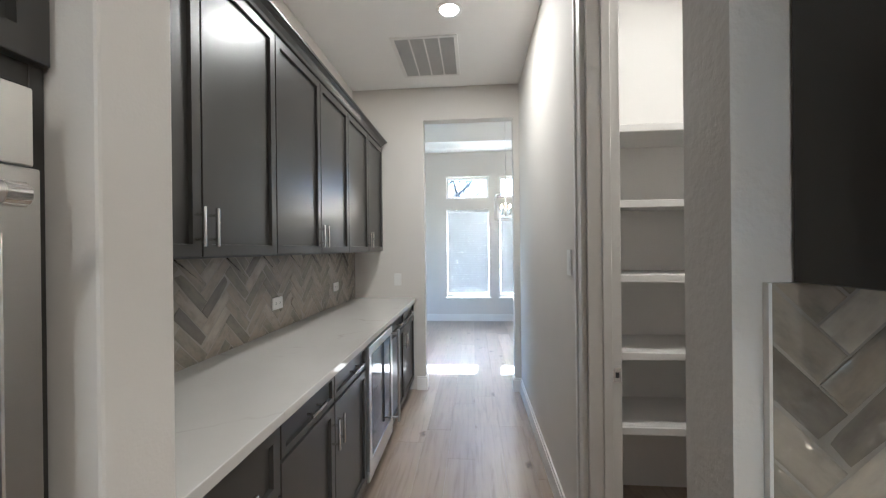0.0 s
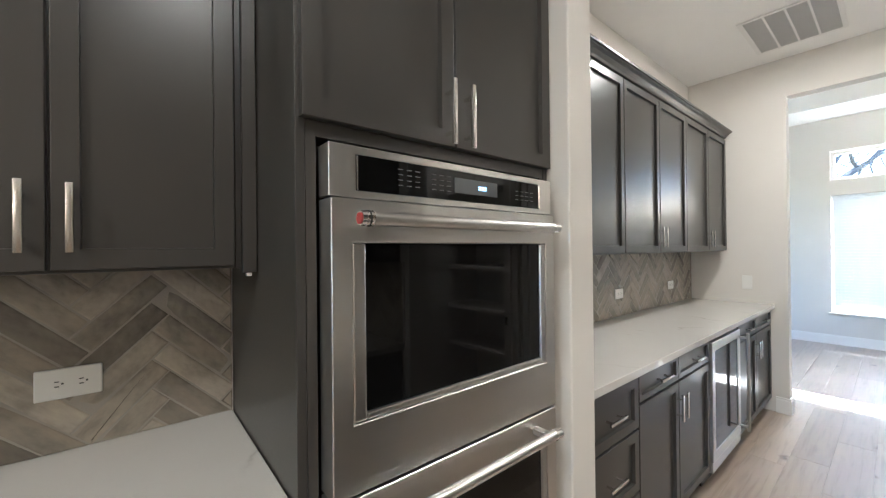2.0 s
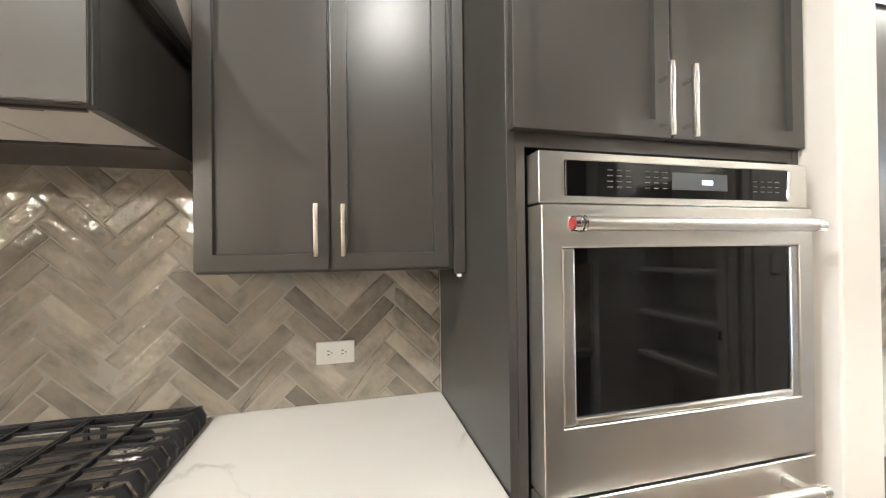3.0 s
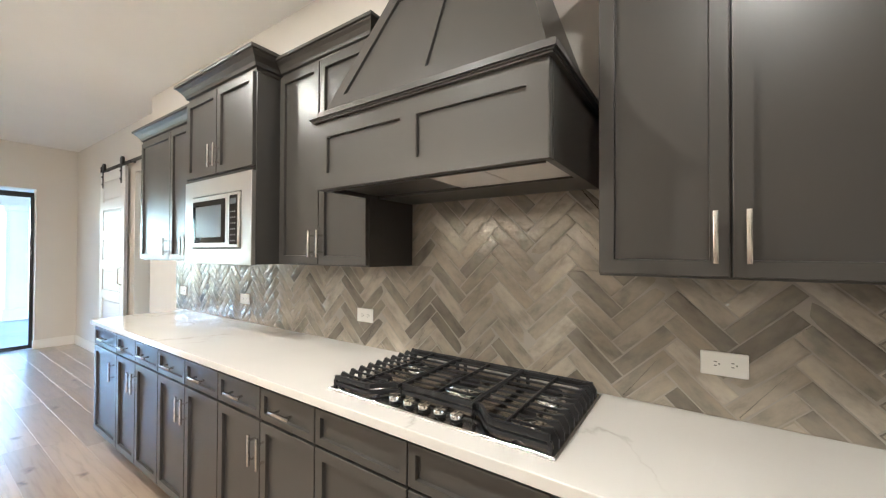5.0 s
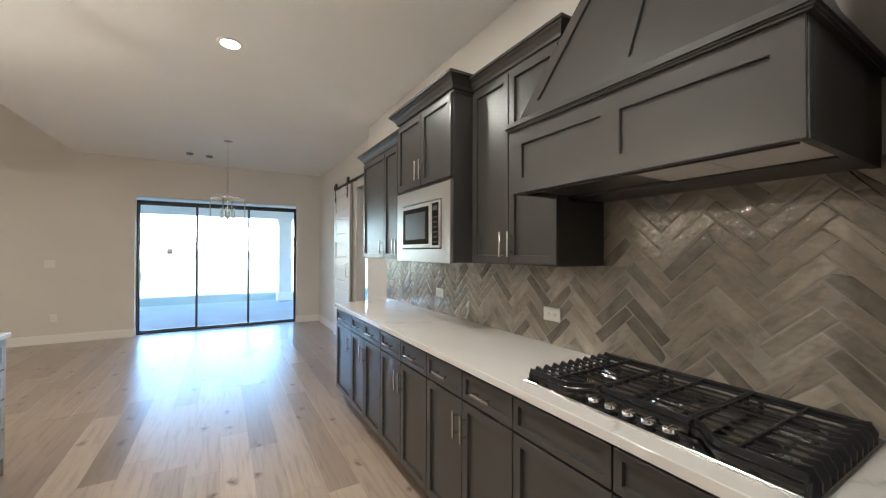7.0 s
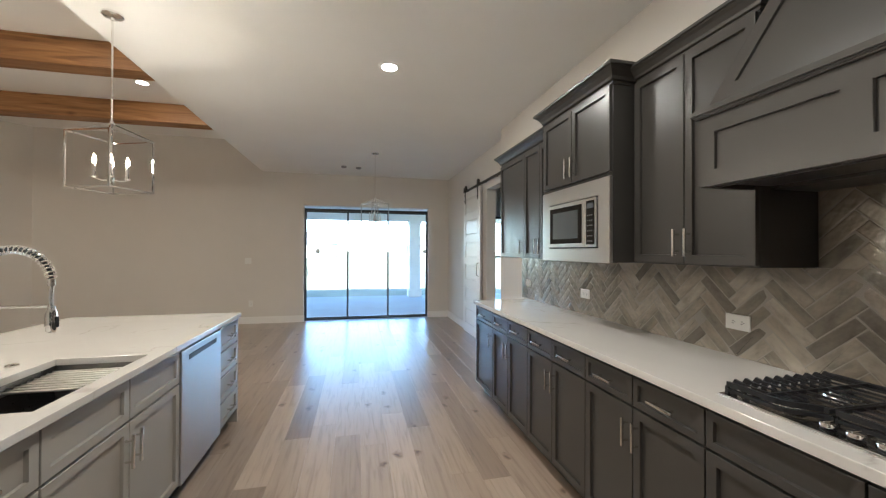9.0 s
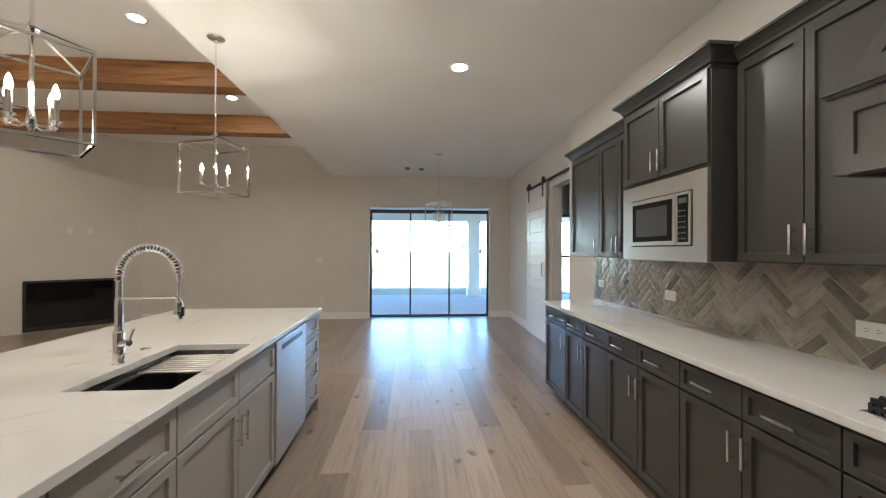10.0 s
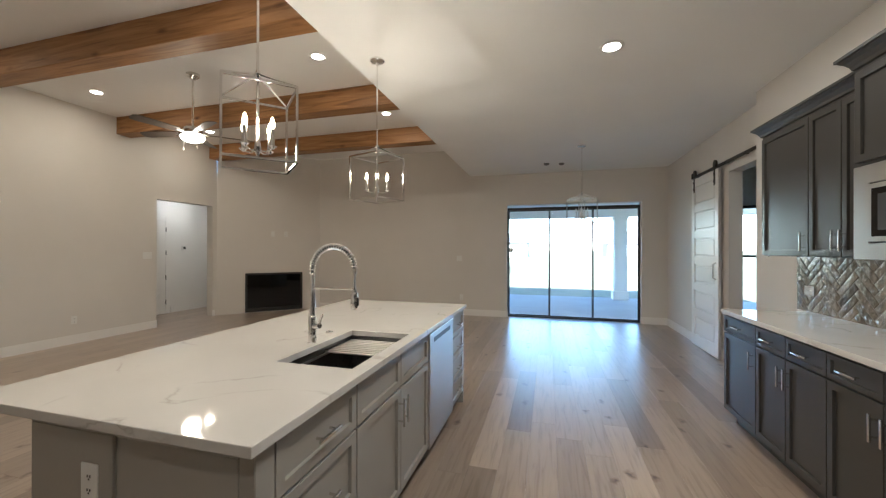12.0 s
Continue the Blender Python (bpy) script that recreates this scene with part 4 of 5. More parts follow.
for bx, by, br in ((-0.31, -0.11, 0.045), (-0.31, 0.12, 0.036), (0, 0.03, 0.062), (0.31, 0.12, 0.045), (0.31, -0.11, 0.036)):
    bm = bmesh.new()
    lathe(bm, [(br + 0.016, 0.0074), (br + 0.014, 0.014), (br, 0.017), (br * 0.96, 0.024)], 24, (bx, by, 0))
    bu = part("burner", bm, NICKEL, ck, "pale metal burner ring", True)
    bm = bmesh.new()
    lathe(bm, [(br * 0.9, 0.0242), (br * 0.92, 0.029), (br * 0.86, 0.032)], 24, (bx, by, 0))
    part("burner_cap", bm, IRON, bu, "", True)


def rail_mesh(line, width, z0, z1):
    """An upright iron rail that follows a level line of (u, y) points."""
    bm = bmesh.new()
    rows = []
    for i, q in enumerate(line):
        a, b = Vector(line[max(i - 1, 0)]), Vector(line[min(i + 1, len(line) - 1)])
        d = (b - a).normalized()
        side = Vector((-d.y, d.x)) * width / 2
        c = Vector(q)
        rows.append([bm.verts.new((p.x, p.y, z)) for p, z in ((c - side, z0), (c + side, z0), (c + side, z1), (c - side, z1))])
    for a, b in zip(rows, rows[1:]):
        for k in range(4):
            bm.faces.new((a[k], a[(k + 1) % 4], b[(k + 1) % 4], b[k]))
    bm.faces.new(rows[0]), bm.faces.new(rows[-1][::-1])
    return bm


def fin_mesh(bm, inner, outer, y):
    """The end of a grate bar: it rises to a crest, then drops to the deck."""
    s = 1 if outer > inner else -1
    outline = [(inner, 0.0405), (outer - s * 0.030, 0.0405), (outer - s * 0.012, 0.0078), (outer, 0.0078), (outer, 0.030), (outer - s * 0.016, 0.0565), (inner, 0.0495)]
    sides = [[bm.verts.new((u, y + o, z)) for u, z in outline] for o in (-0.0048, 0.0048)]
    bm.faces.new(sides[0]), bm.faces.new(sides[1][::-1])
    for k in range(len(outline)):
        m = (k + 1) % len(outline)
        bm.faces.new((sides[0][k], sides[1][k], sides[1][m], sides[0][m]))


SWEEP = [(0.262 - 0.100 * k / 6, -0.238 + 0.076 * (1 - math.cos(math.pi * k / 6)) / 2) for k in range(7)]
RIGHT = [(0.152, -0.162)] + SWEEP[::-1] + [(cw - 0.022, -0.238)]
FRONTS = [[(-u, y) for u, y in RIGHT[::-1]], [(-0.150, -0.162), (0.150, -0.162)], RIGHT]
for gi, (u0, u1) in enumerate(((-cw + 0.008, -0.152), (-0.150, 0.150), (0.152, cw - 0.008))):
    g = part("grate", rail_mesh([(u0 + (0.015 if gi == 0 else 0), cd - 0.026), (u1 - (0.015 if gi == 2 else 0), cd - 0.026)], 0.010, 0.030, 0.0505), IRON, ck, "black cast iron grate")
    part("grate_front", rail_mesh(FRONTS[gi], 0.010, 0.035, 0.0515), IRON, g)
    part("grate_skirt", rail_mesh(FRONTS[gi], 0.015, 0.0160, 0.0270), IRON, g)
    yf = -0.158 if gi == 1 else -0.185
    for u, y in ((u0 + 0.0045, yf), ((u0 + u1) / 2, -0.158 if gi == 1 else -0.233), (u1 - 0.0045, yf)):
        if not (gi == 0 and u < u0 + 0.01) and not (gi == 2 and u > u1 - 0.01):
            part("spine", boxes((u - 0.004, u + 0.004, y, cd - 0.0312, 0.040, 0.0525), bev=0.0012), IRON, g)
    for q in FRONTS[gi][::max(1, len(FRONTS[gi]) - 1)] + [(u0 + 0.02, cd - 0.026), (u1 - 0.02, cd - 0.026)]:
        part("grate_foot", boxes((q[0] - 0.006, q[0] + 0.006, q[1] - 0.005, q[1] + 0.005, 0.0074, 0.0345)), IRON, g)
    for j in range(10):
        y = -0.205 + j * 0.0475
        if y < -0.15 and gi == 1:
            continue
        bm = bmesh.new()
        a = u0 + 0.05 if gi == 0 else (u0 + 0.075 if gi == 2 and y < -0.15 else u0)
        b = u1 - 0.05 if gi == 2 else (u1 - 0.075 if gi == 0 and y < -0.15 else u1)
        box(bm, a, b, y - 0.0025, y + 0.0025, 0.0435, 0.0500)
        if gi == 0:
            fin_mesh(bm, a, u0, y)
        if gi == 2:
            fin_mesh(bm, b, u1, y)
        part("grate_bar", bm, IRON, g)

# ---- sliding door ----
sld = tagged(new("door_1"), "three-panel sliding glass door in a dark bronze frame", "sliding door", kind="structure")
sld.location = (2.005, SY - 0.15, 0)
SW, SH = 1.30, 2.345
part("frame", frame_bm(-SW, SW, 0, SH, -SW + 0.018, SW - 0.018, 0.025, SH - 0.05, -0.05, 0.03, 0.002), BRONZE, sld)
for k in range(3):
    a = -SW + 0.019 + k * (2 * SW - 0.038) / 3
    b = a + (2 * SW - 0.038) / 3 - 0.001
    y = (0.008, -0.012, -0.032)[k]
    s = part("sash", frame_bm(a, b, 0.026, SH - 0.051, a + 0.018, b - 0.018, 0.052, SH - 0.075, y - 0.009, y + 0.009), BRONZE, sld)
    g = part("pane", boxes((a + 0.0185, b - 0.0185, y - 0.003, y + 0.003, 0.0525, SH - 0.0755)), GLASS, s)
    g.visible_shadow = False
part("pull", boxes((SW - 0.066, SW - 0.054, 0.016, 0.045, 0.92, 1.10), bev=0.003), BRONZE, sld)

swin = tagged(new("window_1"), "tall window in a dark bronze frame", "window", kind="structure")
swin.location = (-1.425, SY - 0.15, 0)
part("window_frame", boxes((-0.675, -0.635, -0.04, 0.03, 0.04, 2.27), (0.635, 0.675, -0.04, 0.03, 0.04, 2.27), (-0.6348, 0.6348, -0.04, 0.03, 2.22, 2.27), (-0.6348, 0.6348, -0.04, 0.03, 0.04, 0.08), (-0.6348, 0.6348, -0.04, 0.03, 1.31, 1.35)), BRONZE, swin)
g = part("pane", boxes((-0.634, 0.634, -0.01, -0.004, 0.081, 2.219)), GLASS, swin)
g.visible_shadow = False

# dining windows with blinds
for wi, (x0, x1) in enumerate(((1.12, 1.95), (2.15, 2.98))):
    for lo, hi in ((0.46, 2.18), (2.40, 2.83)):
        wd = tagged(new("window_%d" % (2 + wi * 2 + (lo > 1))), "white framed dining room window", "window", kind="structure")
        wd.location = ((x0 + x1) / 2, 5.26, 0)
        h = (x1 - x0) / 2
        part("window_frame", frame_bm(-h, h, lo, hi, -h + 0.045, h - 0.045, lo + 0.045, hi - 0.045, -0.03, 0.04), TRIM, wd)
        g = part("pane", boxes((-h + 0.0455, h - 0.0455, 0.0, 0.005, lo + 0.0455, hi - 0.0455)), GLASS, wd)
        g.visible_shadow = False
        if lo < 1:
            part("window_sill", boxes((-h - 0.03, h + 0.03, -0.15, -0.031, lo - 0.02, lo + 0.004), bev=0.003), TRIM, wd)
    bl = thing("window_blind", pose((x0 + x1) / 2, 5.20, 2.175), "white horizontal slat blind lowered over the window", "blind", "dining room blinds")
    part("head_rail", boxes((-0.40, 0.40, -0.025, 0.025, -0.05, 0.0), bev=0.003), BLIND, bl)
    bm = bmesh.new()
    for k in range(36):
        z = -0.075 - k * 0.0435
        dy, dz = 0.0040, -0.0237
        v = [bm.verts.new(q) for q in ((-0.39, -dy, z - dz), (0.39, -dy, z - dz), (0.39, dy, z + dz), (-0.39, dy, z + dz), (-0.39, -dy, z - dz + 0.003), (0.39, -dy, z - dz + 0.003), (0.39, dy, z + dz + 0.003), (-0.39, dy, z + dz + 0.003))]
        for q in ((3, 2, 1, 0), (4, 5, 6, 7), (0, 1, 5, 4), (1, 2, 6, 5), (2, 3, 7, 6), (3, 0, 4, 7)):
            bm.faces.new([v[i] for i in q])
    tagged(part("slats", bm, BLIND, bl), kind="stuff")
    part("bottom_rail", boxes((-0.39, 0.39, -0.02, 0.02, -1.665, -1.645), bev=0.002), BLIND, bl)

# ---- pantry door casing and shelves ----
cas = tagged(new("trim_pantry_door"), "white door casing and jamb of the pantry", "trim", kind="structure")
cas.location = (2.10, -0.66, 0)
part("casing", boxes((-0.018, -0.0005, 0.012, 0.10, 0, 2.55), (-0.026, -0.018, 0.078, 0.10, 0, 2.55), (-0.022, -0.018, 0.012, 0.022, 0, 2.55), bev=0.002), TRIM, cas)
part("jamb", boxes((-0.004, 0.124, -0.018, 0.0, 0, 2.46), (0.05, 0.085, -0.030, -0.0182, 0, 2.46), bev=0.002), TRIM, cas)
part("head_casing", boxes((-0.018, -0.0005, -0.88, 0.0118, 2.462, 2.55), bev=0.002), TRIM, cas)
part("strike_plate", boxes((0.090, 0.120, -0.0205, -0.0178, 0.886, 0.944), bev=0.001), NICKEL, cas, "satin nickel strike plate")
part("strike_hole", boxes((0.098, 0.112, -0.0212, -0.0200, 0.904, 0.926)), SLOT, cas)
for z in (0.53, 0.90, 1.285, 1.655, 2.03):
    sh = thing("pantry_shelf", pose(2.222, -0.30, z - 0.036), "white painted pantry shelf board", "shelf", "pantry shelves")
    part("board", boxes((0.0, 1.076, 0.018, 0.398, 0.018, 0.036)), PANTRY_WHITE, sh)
    part("front_edge", boxes((0.0, 1.076, 0.0, 0.0178, 0.0, 0.036), bev=0.002), TRIM, sh)

# ---- barn door ----
bd = thing("barn_door", pose(0.300, -9.22, 0.012), "white panelled sliding barn door hung from a black rail", "door")
BW, BH = 0.47, 2.50
bm = bmesh.new()
box(bm, -0.008, 0.004, -BW, BW, 0, BH)
part("slab", bm, TRIM, bd)
part("stile", boxes((-0.018, 0.018, -BW, -BW + 0.115, 0, BH), bev=0.002), TRIM, bd)
part("stile", boxes((-0.018, 0.018, BW - 0.115, BW, 0, BH), bev=0.002), TRIM, bd)
ph = (BH - 0.115 * 5 - 0.12 - 0.17) / 6
z = 0.0
for k in range(7):
    hgt = 0.17 if k == 0 else (0.12 if k == 6 else 0.115)
    part("rail", boxes((-0.018, 0.018, -BW + 0.1152, BW - 0.1152, z, z + hgt), bev=0.002), TRIM, bd)
    z += hgt
    if k < 6:
        part("panel", boxes((0.0, 0.0145, -BW + 0.140, BW - 0.140, z + 0.025, z + ph - 0.025), bev=0.007), TRIM, bd)
        z += ph
for s in (-1, 1):
    hg = part("hanger_strap", boxes((0.0185, 0.024, s * 0.36 - 0.022, s * 0.36 + 0.022, BH - 0.20, BH + 0.07), bev=0.001), BRONZE, bd, "black steel strap")
    bm = bmesh.new()
    cyl(bm, (0.0, s * 0.36, BH + 0.085), (1, 0, 0), 0.048, 0.024, 24)
    part("hanger_wheel", bm, BRONZE, hg, "", True)
    bm = bmesh.new()
    for q in (0.05, 0.15):
        cyl(bm, (0.024, s * 0.36, BH - q), (1, 0, 0), 0.012, 0.012, 6)
    part("bolt", bm, BRONZE, hg)
bm = bmesh.new()
tube(bm, [(0.018, BW - 0.06, 1.04), (0.055, BW - 0.06, 1.06), (0.055, BW - 0.06, 1.24), (0.018, BW - 0.06, 1.26)], 0.009)
part("pull_handle", bm, NICKEL, bd, "nickel pull handle", True)
rl = thing("barn_door_rail", pose(0.294, -8.62, 2.555), "black flat steel barn door rail on the wall", "rail")
part("bar", boxes((-0.004, 0.004, -1.06, 1.02, -0.02, 0.022), bev=0.001), BRONZE, rl)
for k in range(5):
    bm = bmesh.new()
    cyl(bm, (-0.0435, -0.98 + k * 0.49, 0.0), (1, 0, 0), 0.012, 0.055, 12)
    part("standoff", bm, BRONZE, rl)
for y in (-1.05, 1.0):
    part("stop", boxes((0.004, 0.03, y - 0.02, y + 0.02, -0.02, 0.06), bev=0.002), BRONZE, rl)

# ---- beams ----
for y0, y1 in ((-5.95, -5.72), (-7.86, -7.62), (-9.62, -9.38), (-4.05, -3.82)):
    bmo = thing("ceiling_beam", pose((LX + WX) / 2, y0, LH - 0.001), "rustic brown stained timber ceiling beam with knots", "beam", "living room beams")
    L = (WX - LX) / 2 - (0.002 if y0 > -9.5 else 0.03)
    bm = bmesh.new()
    box(bm, -(WX - LX) / 2 + 0.002, L, 0, y1 - y0, -0.285, 0)
    bevel(bm, 0.008, 2)
    part("timber", bm, PINE, bmo)

# ---- lamps ----
def downlight(x, y, z, power, tone=WARM):
    d = thing("recessed_light", pose(x, y, z), "round white recessed ceiling light, switched on", "ceiling light", "recessed lights")
    bm = bmesh.new()
    lathe(bm, [(0.092, 0.0), (0.092, -0.004), (0.088, -0.007), (0.066, -0.007), (0.064, -0.002), (0.06, 0.0)], 32)
    part("trim_ring", bm, TRIM, d, "", True)
    bm = bmesh.new()
    cyl(bm, (0, 0, -0.0035), (0, 0, 1), 0.0625, 0.002, 28)
    part("lens", bm, LAMP_GLOW, d, "glowing lens")
    la = new("recessed_lamp", bpy.data.lights.new("recessed_lamp", "AREA"))
    la.data.shape, la.data.size, la.data.energy, la.data.color = "DISK", 0.12, power, tone
    la.location = (x, y, z - 0.012)
    return d


for x, y in ((1.977, -6.27), (1.977, -4.25), (2.23, -2.57), (1.492, 0.326), (2.75, -0.75)):
    downlight(x, y, CH, 1.0 if x > 2.1 else (1.7 if y < 0 else 1.9))
for x, y in ((8.58, -6.82), (5.0, -6.80), (4.99, -8.66), (8.58, -8.66), (5.0, -4.9), (8.58, -4.9)):
    downlight(x, y, LH, 0.6, WARMER)


def pendant(x, y, z_ceiling, lit, label, turn=0.0):
    """A lantern: four-sided open frame of thin chrome bars round a cluster of candle lights."""
    p = thing("pendant_lantern", pose(x, y, 0, 0, 0, turn), label, "pendant light", "lantern pendants")
    bm = bmesh.new()
    lathe(bm, [(0.062, 0), (0.062, -0.012), (0.05, -0.022), (0.012, -0.026), (0.010, -0.045)], 28, (0, 0, z_ceiling))
    part("canopy", bm, CHROME, p, "", True)
    bm = bmesh.new()
    cyl(bm, (0, 0, 2.31), (0, 0, 1), 0.006, z_ceiling - 2.31 - 0.04, 12)
    part("rod", bm, CHROME, p, "", True)
    h, z0, z1, t = 0.158, 1.855, 2.225, 0.005
    for sx in (-1, 1):
        for sy in (-1, 1):
            part("upright", boxes((sx * h - t, sx * h + t, sy * h - t, sy * h + t, z0, z1)), CHROME, p)
            bm = bmesh.new()
            tube(bm, [(sx * h, sy * h, z1), (0, 0, 2.31)], t, 4)
            part("roof_bar", bm, CHROME, p)
    for z in (z0 + t, z1 - t):
        for s in (-1, 1):
            part("cross_bar", boxes((-h + t, h - t, s * h - t, s * h + t, z - t, z + t)), CHROME, p)
            part("cross_bar", boxes((s * h - t, s * h + t, -h + t, h - t, z - t, z + t)), CHROME, p)
    bm = bmesh.new()
    lathe(bm, [(0.008, 2.33), (0.016, 2.31), (0.008, 2.29), (0.007, 2.0), (0.012, 1.98), (0.018, 1.93), (0.010, 1.915), (0.004, 1.90)], 14)
    part("stem", bm, CHROME, p, "", True)
    for k in range(4):
        a = math.pi / 4 + k * math.pi / 2
        cx, cy = 0.085 * math.cos(a), 0.085 * math.sin(a)
        bm = bmesh.new()
        tube(bm, [(0, 0, 1.935), (cx * 0.5, cy * 0.5, 1.922), (cx, cy, 1.935)], 0.004, 6)
        lathe(bm, [(0.006, 1.93), (0.02, 1.944), (0.02, 1.947), (0.0105, 1.948), (0.0105, 2.030)], 14, (cx, cy, 0))
        ar = part("candle", bm, CHROME, p, "chrome candle sleeve", True)
        bm = bmesh.new()
        lathe(bm, [(0.006, 2.0305), (0.0105, 2.042), (0.0115, 2.053), (0.008, 2.072), (0.002, 2.090)], 14, (cx, cy, 0))
        part("bulb", bm, BULB_GLOW if lit else clear_bulb, ar, "glowing candle bulb" if lit else "unlit clear bulb", True)
        if lit:
            q = pose(x, y, 0, 0, 0, turn) @ Vector((cx, cy, 2.105))
            la = new("bulb_lamp", bpy.data.lights.new("bulb_lamp", "POINT"))
            la.data.energy, la.data.color, la.data.shadow_soft_size = 0.42, (1.0, 0.80, 0.58), 0.012
            la.location = q
    return p


clear_bulb = plain("frosted_bulb", (0.7, 0.7, 0.68), 0.15)
pendant(3.85, -4.60, CH, True, "chrome open-frame lantern pendant with four lit candle bulbs", 46.6)
pendant(3.86, -5.97, CH, True, "chrome open-frame lantern pendant with four lit candle bulbs", 70.8)
pendant(1.96, -9.20, CH, False, "chrome open-frame lantern pendant, unlit, in the breakfast nook", 30)
pendant(2.14, 3.6, DH + 0.32, True, "chrome open-frame chandelier in the dining room")


def ceiling_fan(x, y, z, drop, light, label, blade_mat):
    f = thing("ceiling_fan", pose(x, y, z), label, "ceiling fan")
    bm = bmesh.new()
    lathe(bm, [(0.075, 0), (0.072, -0.03), (0.03, -0.065), (0.014, -0.07)], 24)
    part("canopy", bm, NICKEL, f, "", True)
    bm = bmesh.new()
    cyl(bm, (0, 0, -0.06), (0, 0, -1), 0.013, drop - 0.06, 12)
    part("downrod", bm, NICKEL, f, "", True)
    bm = bmesh.new()
    lathe(bm, [(0.03, -drop), (0.09, -drop - 0.02), (0.115, -drop - 0.06), (0.115, -drop - 0.10), (0.08, -drop - 0.125)], 28)
    part("motor", bm, NICKEL, f, "brushed nickel motor housing", True)
    for k in range(5):
        a = 2 * math.pi * k / 5 + 0.19
        c, s = math.cos(a), math.sin(a)
        bm = bmesh.new()
        pr = [(0.17, 0.045), (0.22, 0.058), (0.60, 0.068), (0.66, 0.058), (0.68, 0.03)]
        outline = [(u, v) for u, v in pr] + [(u, -v) for u, v in reversed(pr)]
        top = [bm.verts.new((u * c - v * s, u * s + v * c, -drop - 0.085 + v * 0.2)) for u, v in outline]
        low = [bm.verts.new((u * c - v * s, u * s + v * c, -drop - 0.093 + v * 0.2)) for u, v in outline]
        bm.faces.new(top), bm.faces.new(low[::-1])
        for i in range(len(outline)):
            j = (i + 1) % len(outline)
            bm.faces.new((top[i], top[j], low[j], low[i]))
        bl = part("blade", bm, blade_mat, f, "dark wooden fan blade")
        bm = bmesh.new()
        tube(bm, [(0.10 * c, 0.10 * s, -drop - 0.085), (0.21 * c, 0.21 * s, -drop - 0.095)], 0.012, 8)
        part("blade_iron", bm, NICKEL, bl)
    if light:
        bm = bmesh.new()
        lathe(bm, [(0.135, -drop - 0.13), (0.135, -drop - 0.145), (0.12, -drop - 0.17), (0.07, -drop - 0.195), (0.01, -drop - 0.20)], 28)
        part("light_bowl", bm, BOWL, f, "glowing frosted glass bowl", True)
        for s in (-1, 1):
            bm = bmesh.new()
            cyl(bm, (s * 0.11, 0.03, -drop - 0.13), (0, 0, -1), 0.002, 0.14, 6)
            lathe(bm, [(0.003, -drop - 0.27), (0.007, -drop - 0.285), (0.003, -drop - 0.30)], 10, (s * 0.11, 0.03, 0))
            part("pull_chain", bm, NICKEL, f)
        la = new("fan_lamp", bpy.data.lights.new("fan_lamp", "POINT"))
        la.data.energy, la.data.color, la.data.shadow_soft_size = 1.6, WARMER, 0.1
        la.location = (x, y, z - drop - 0.32)
    return f


BOWL = plain("frosted_bowl_glow", (1, 0.95, 0.88), 0.5, 0, 1.2, (1.0, 0.85, 0.65))
ceiling_fan(6.78, -6.76, LH, 0.66, True, "ceiling fan with dark blades and a lit glass bowl", FAN_DARK)

# ---- air vent and small ceiling fittings ----
vt = thing("return_air_vent", pose(1.272, 0.955, CH), "white metal return air grille in the ceiling", "air vent")
vx, vy = 0.262, 0.335
part("frame", boxes((-vx, vx, -vy, -vy + 0.03, -0.009, -0.001), (-vx, vx, vy - 0.03, vy, -0.009, -0.001), (-vx, -vx + 0.03, -vy + 0.0302, vy - 0.0302, -0.009, -0.001), (vx - 0.03, vx, -vy + 0.0302, vy - 0.0302, -0.009, -0.001), bev=0.002), TRIM, vt)
part("backing", boxes((-vx + 0.03, vx - 0.03, -vy + 0.03, vy - 0.03, -0.0015, -0.0008)), plain("vent_shadow", (0.20, 0.19, 0.18), 0.8), vt)
for k in range(1, 4):
    u = -vx + 0.03 + k * (2 * vx - 0.06) / 4
    part("divider", boxes((u - 0.006, u + 0.006, -vy + 0.0302, vy - 0.0302, -0.0085, -0.0018)), TRIM, vt)
VENT_SLAT = plain("vent_slat", (0.55, 0.54, 0.52), 0.5)
for k in range(40):
    y = -vy + 0.036 + k * 0.0153
    part("slat", boxes((-vx + 0.031, vx - 0.031, y, y + 0.008, -0.0065, -0.0035)), VENT_SLAT, vt)
for x, y in ((2.49, -10.3), (2.22, -10.35)):
    sd = thing("smoke_detector", pose(x, y, CH), "small round ceiling sensor", "smoke detector", "ceiling sensors")
    bm = bmesh.new()
    lathe(bm, [(0.05, -0.0005), (0.05, -0.02), (0.035, -0.03)], 20)
    part("cover", bm, plain("sensor_grey", (0.22, 0.21, 0.20), 0.5), sd, "", True)

# ---- wall plates ----
def plate(m, w, h, holes, label, category):
    """A wall plate that faces -y at its pose, with sunk slots."""
    p = thing("wall_plate", m, label, category, "wall plates")
    part("cover", boxes((-w / 2, w / 2, -0.0065, -0.0005, -h / 2, h / 2), bev=0.002), WHITE_PLASTIC, p)
    for x0, x1, z0, z1, material in holes:
        part("slot" if material is SLOT else "insert", boxes((x0, x1, -0.008, -0.006, z0, z1)), material, p)
    return p


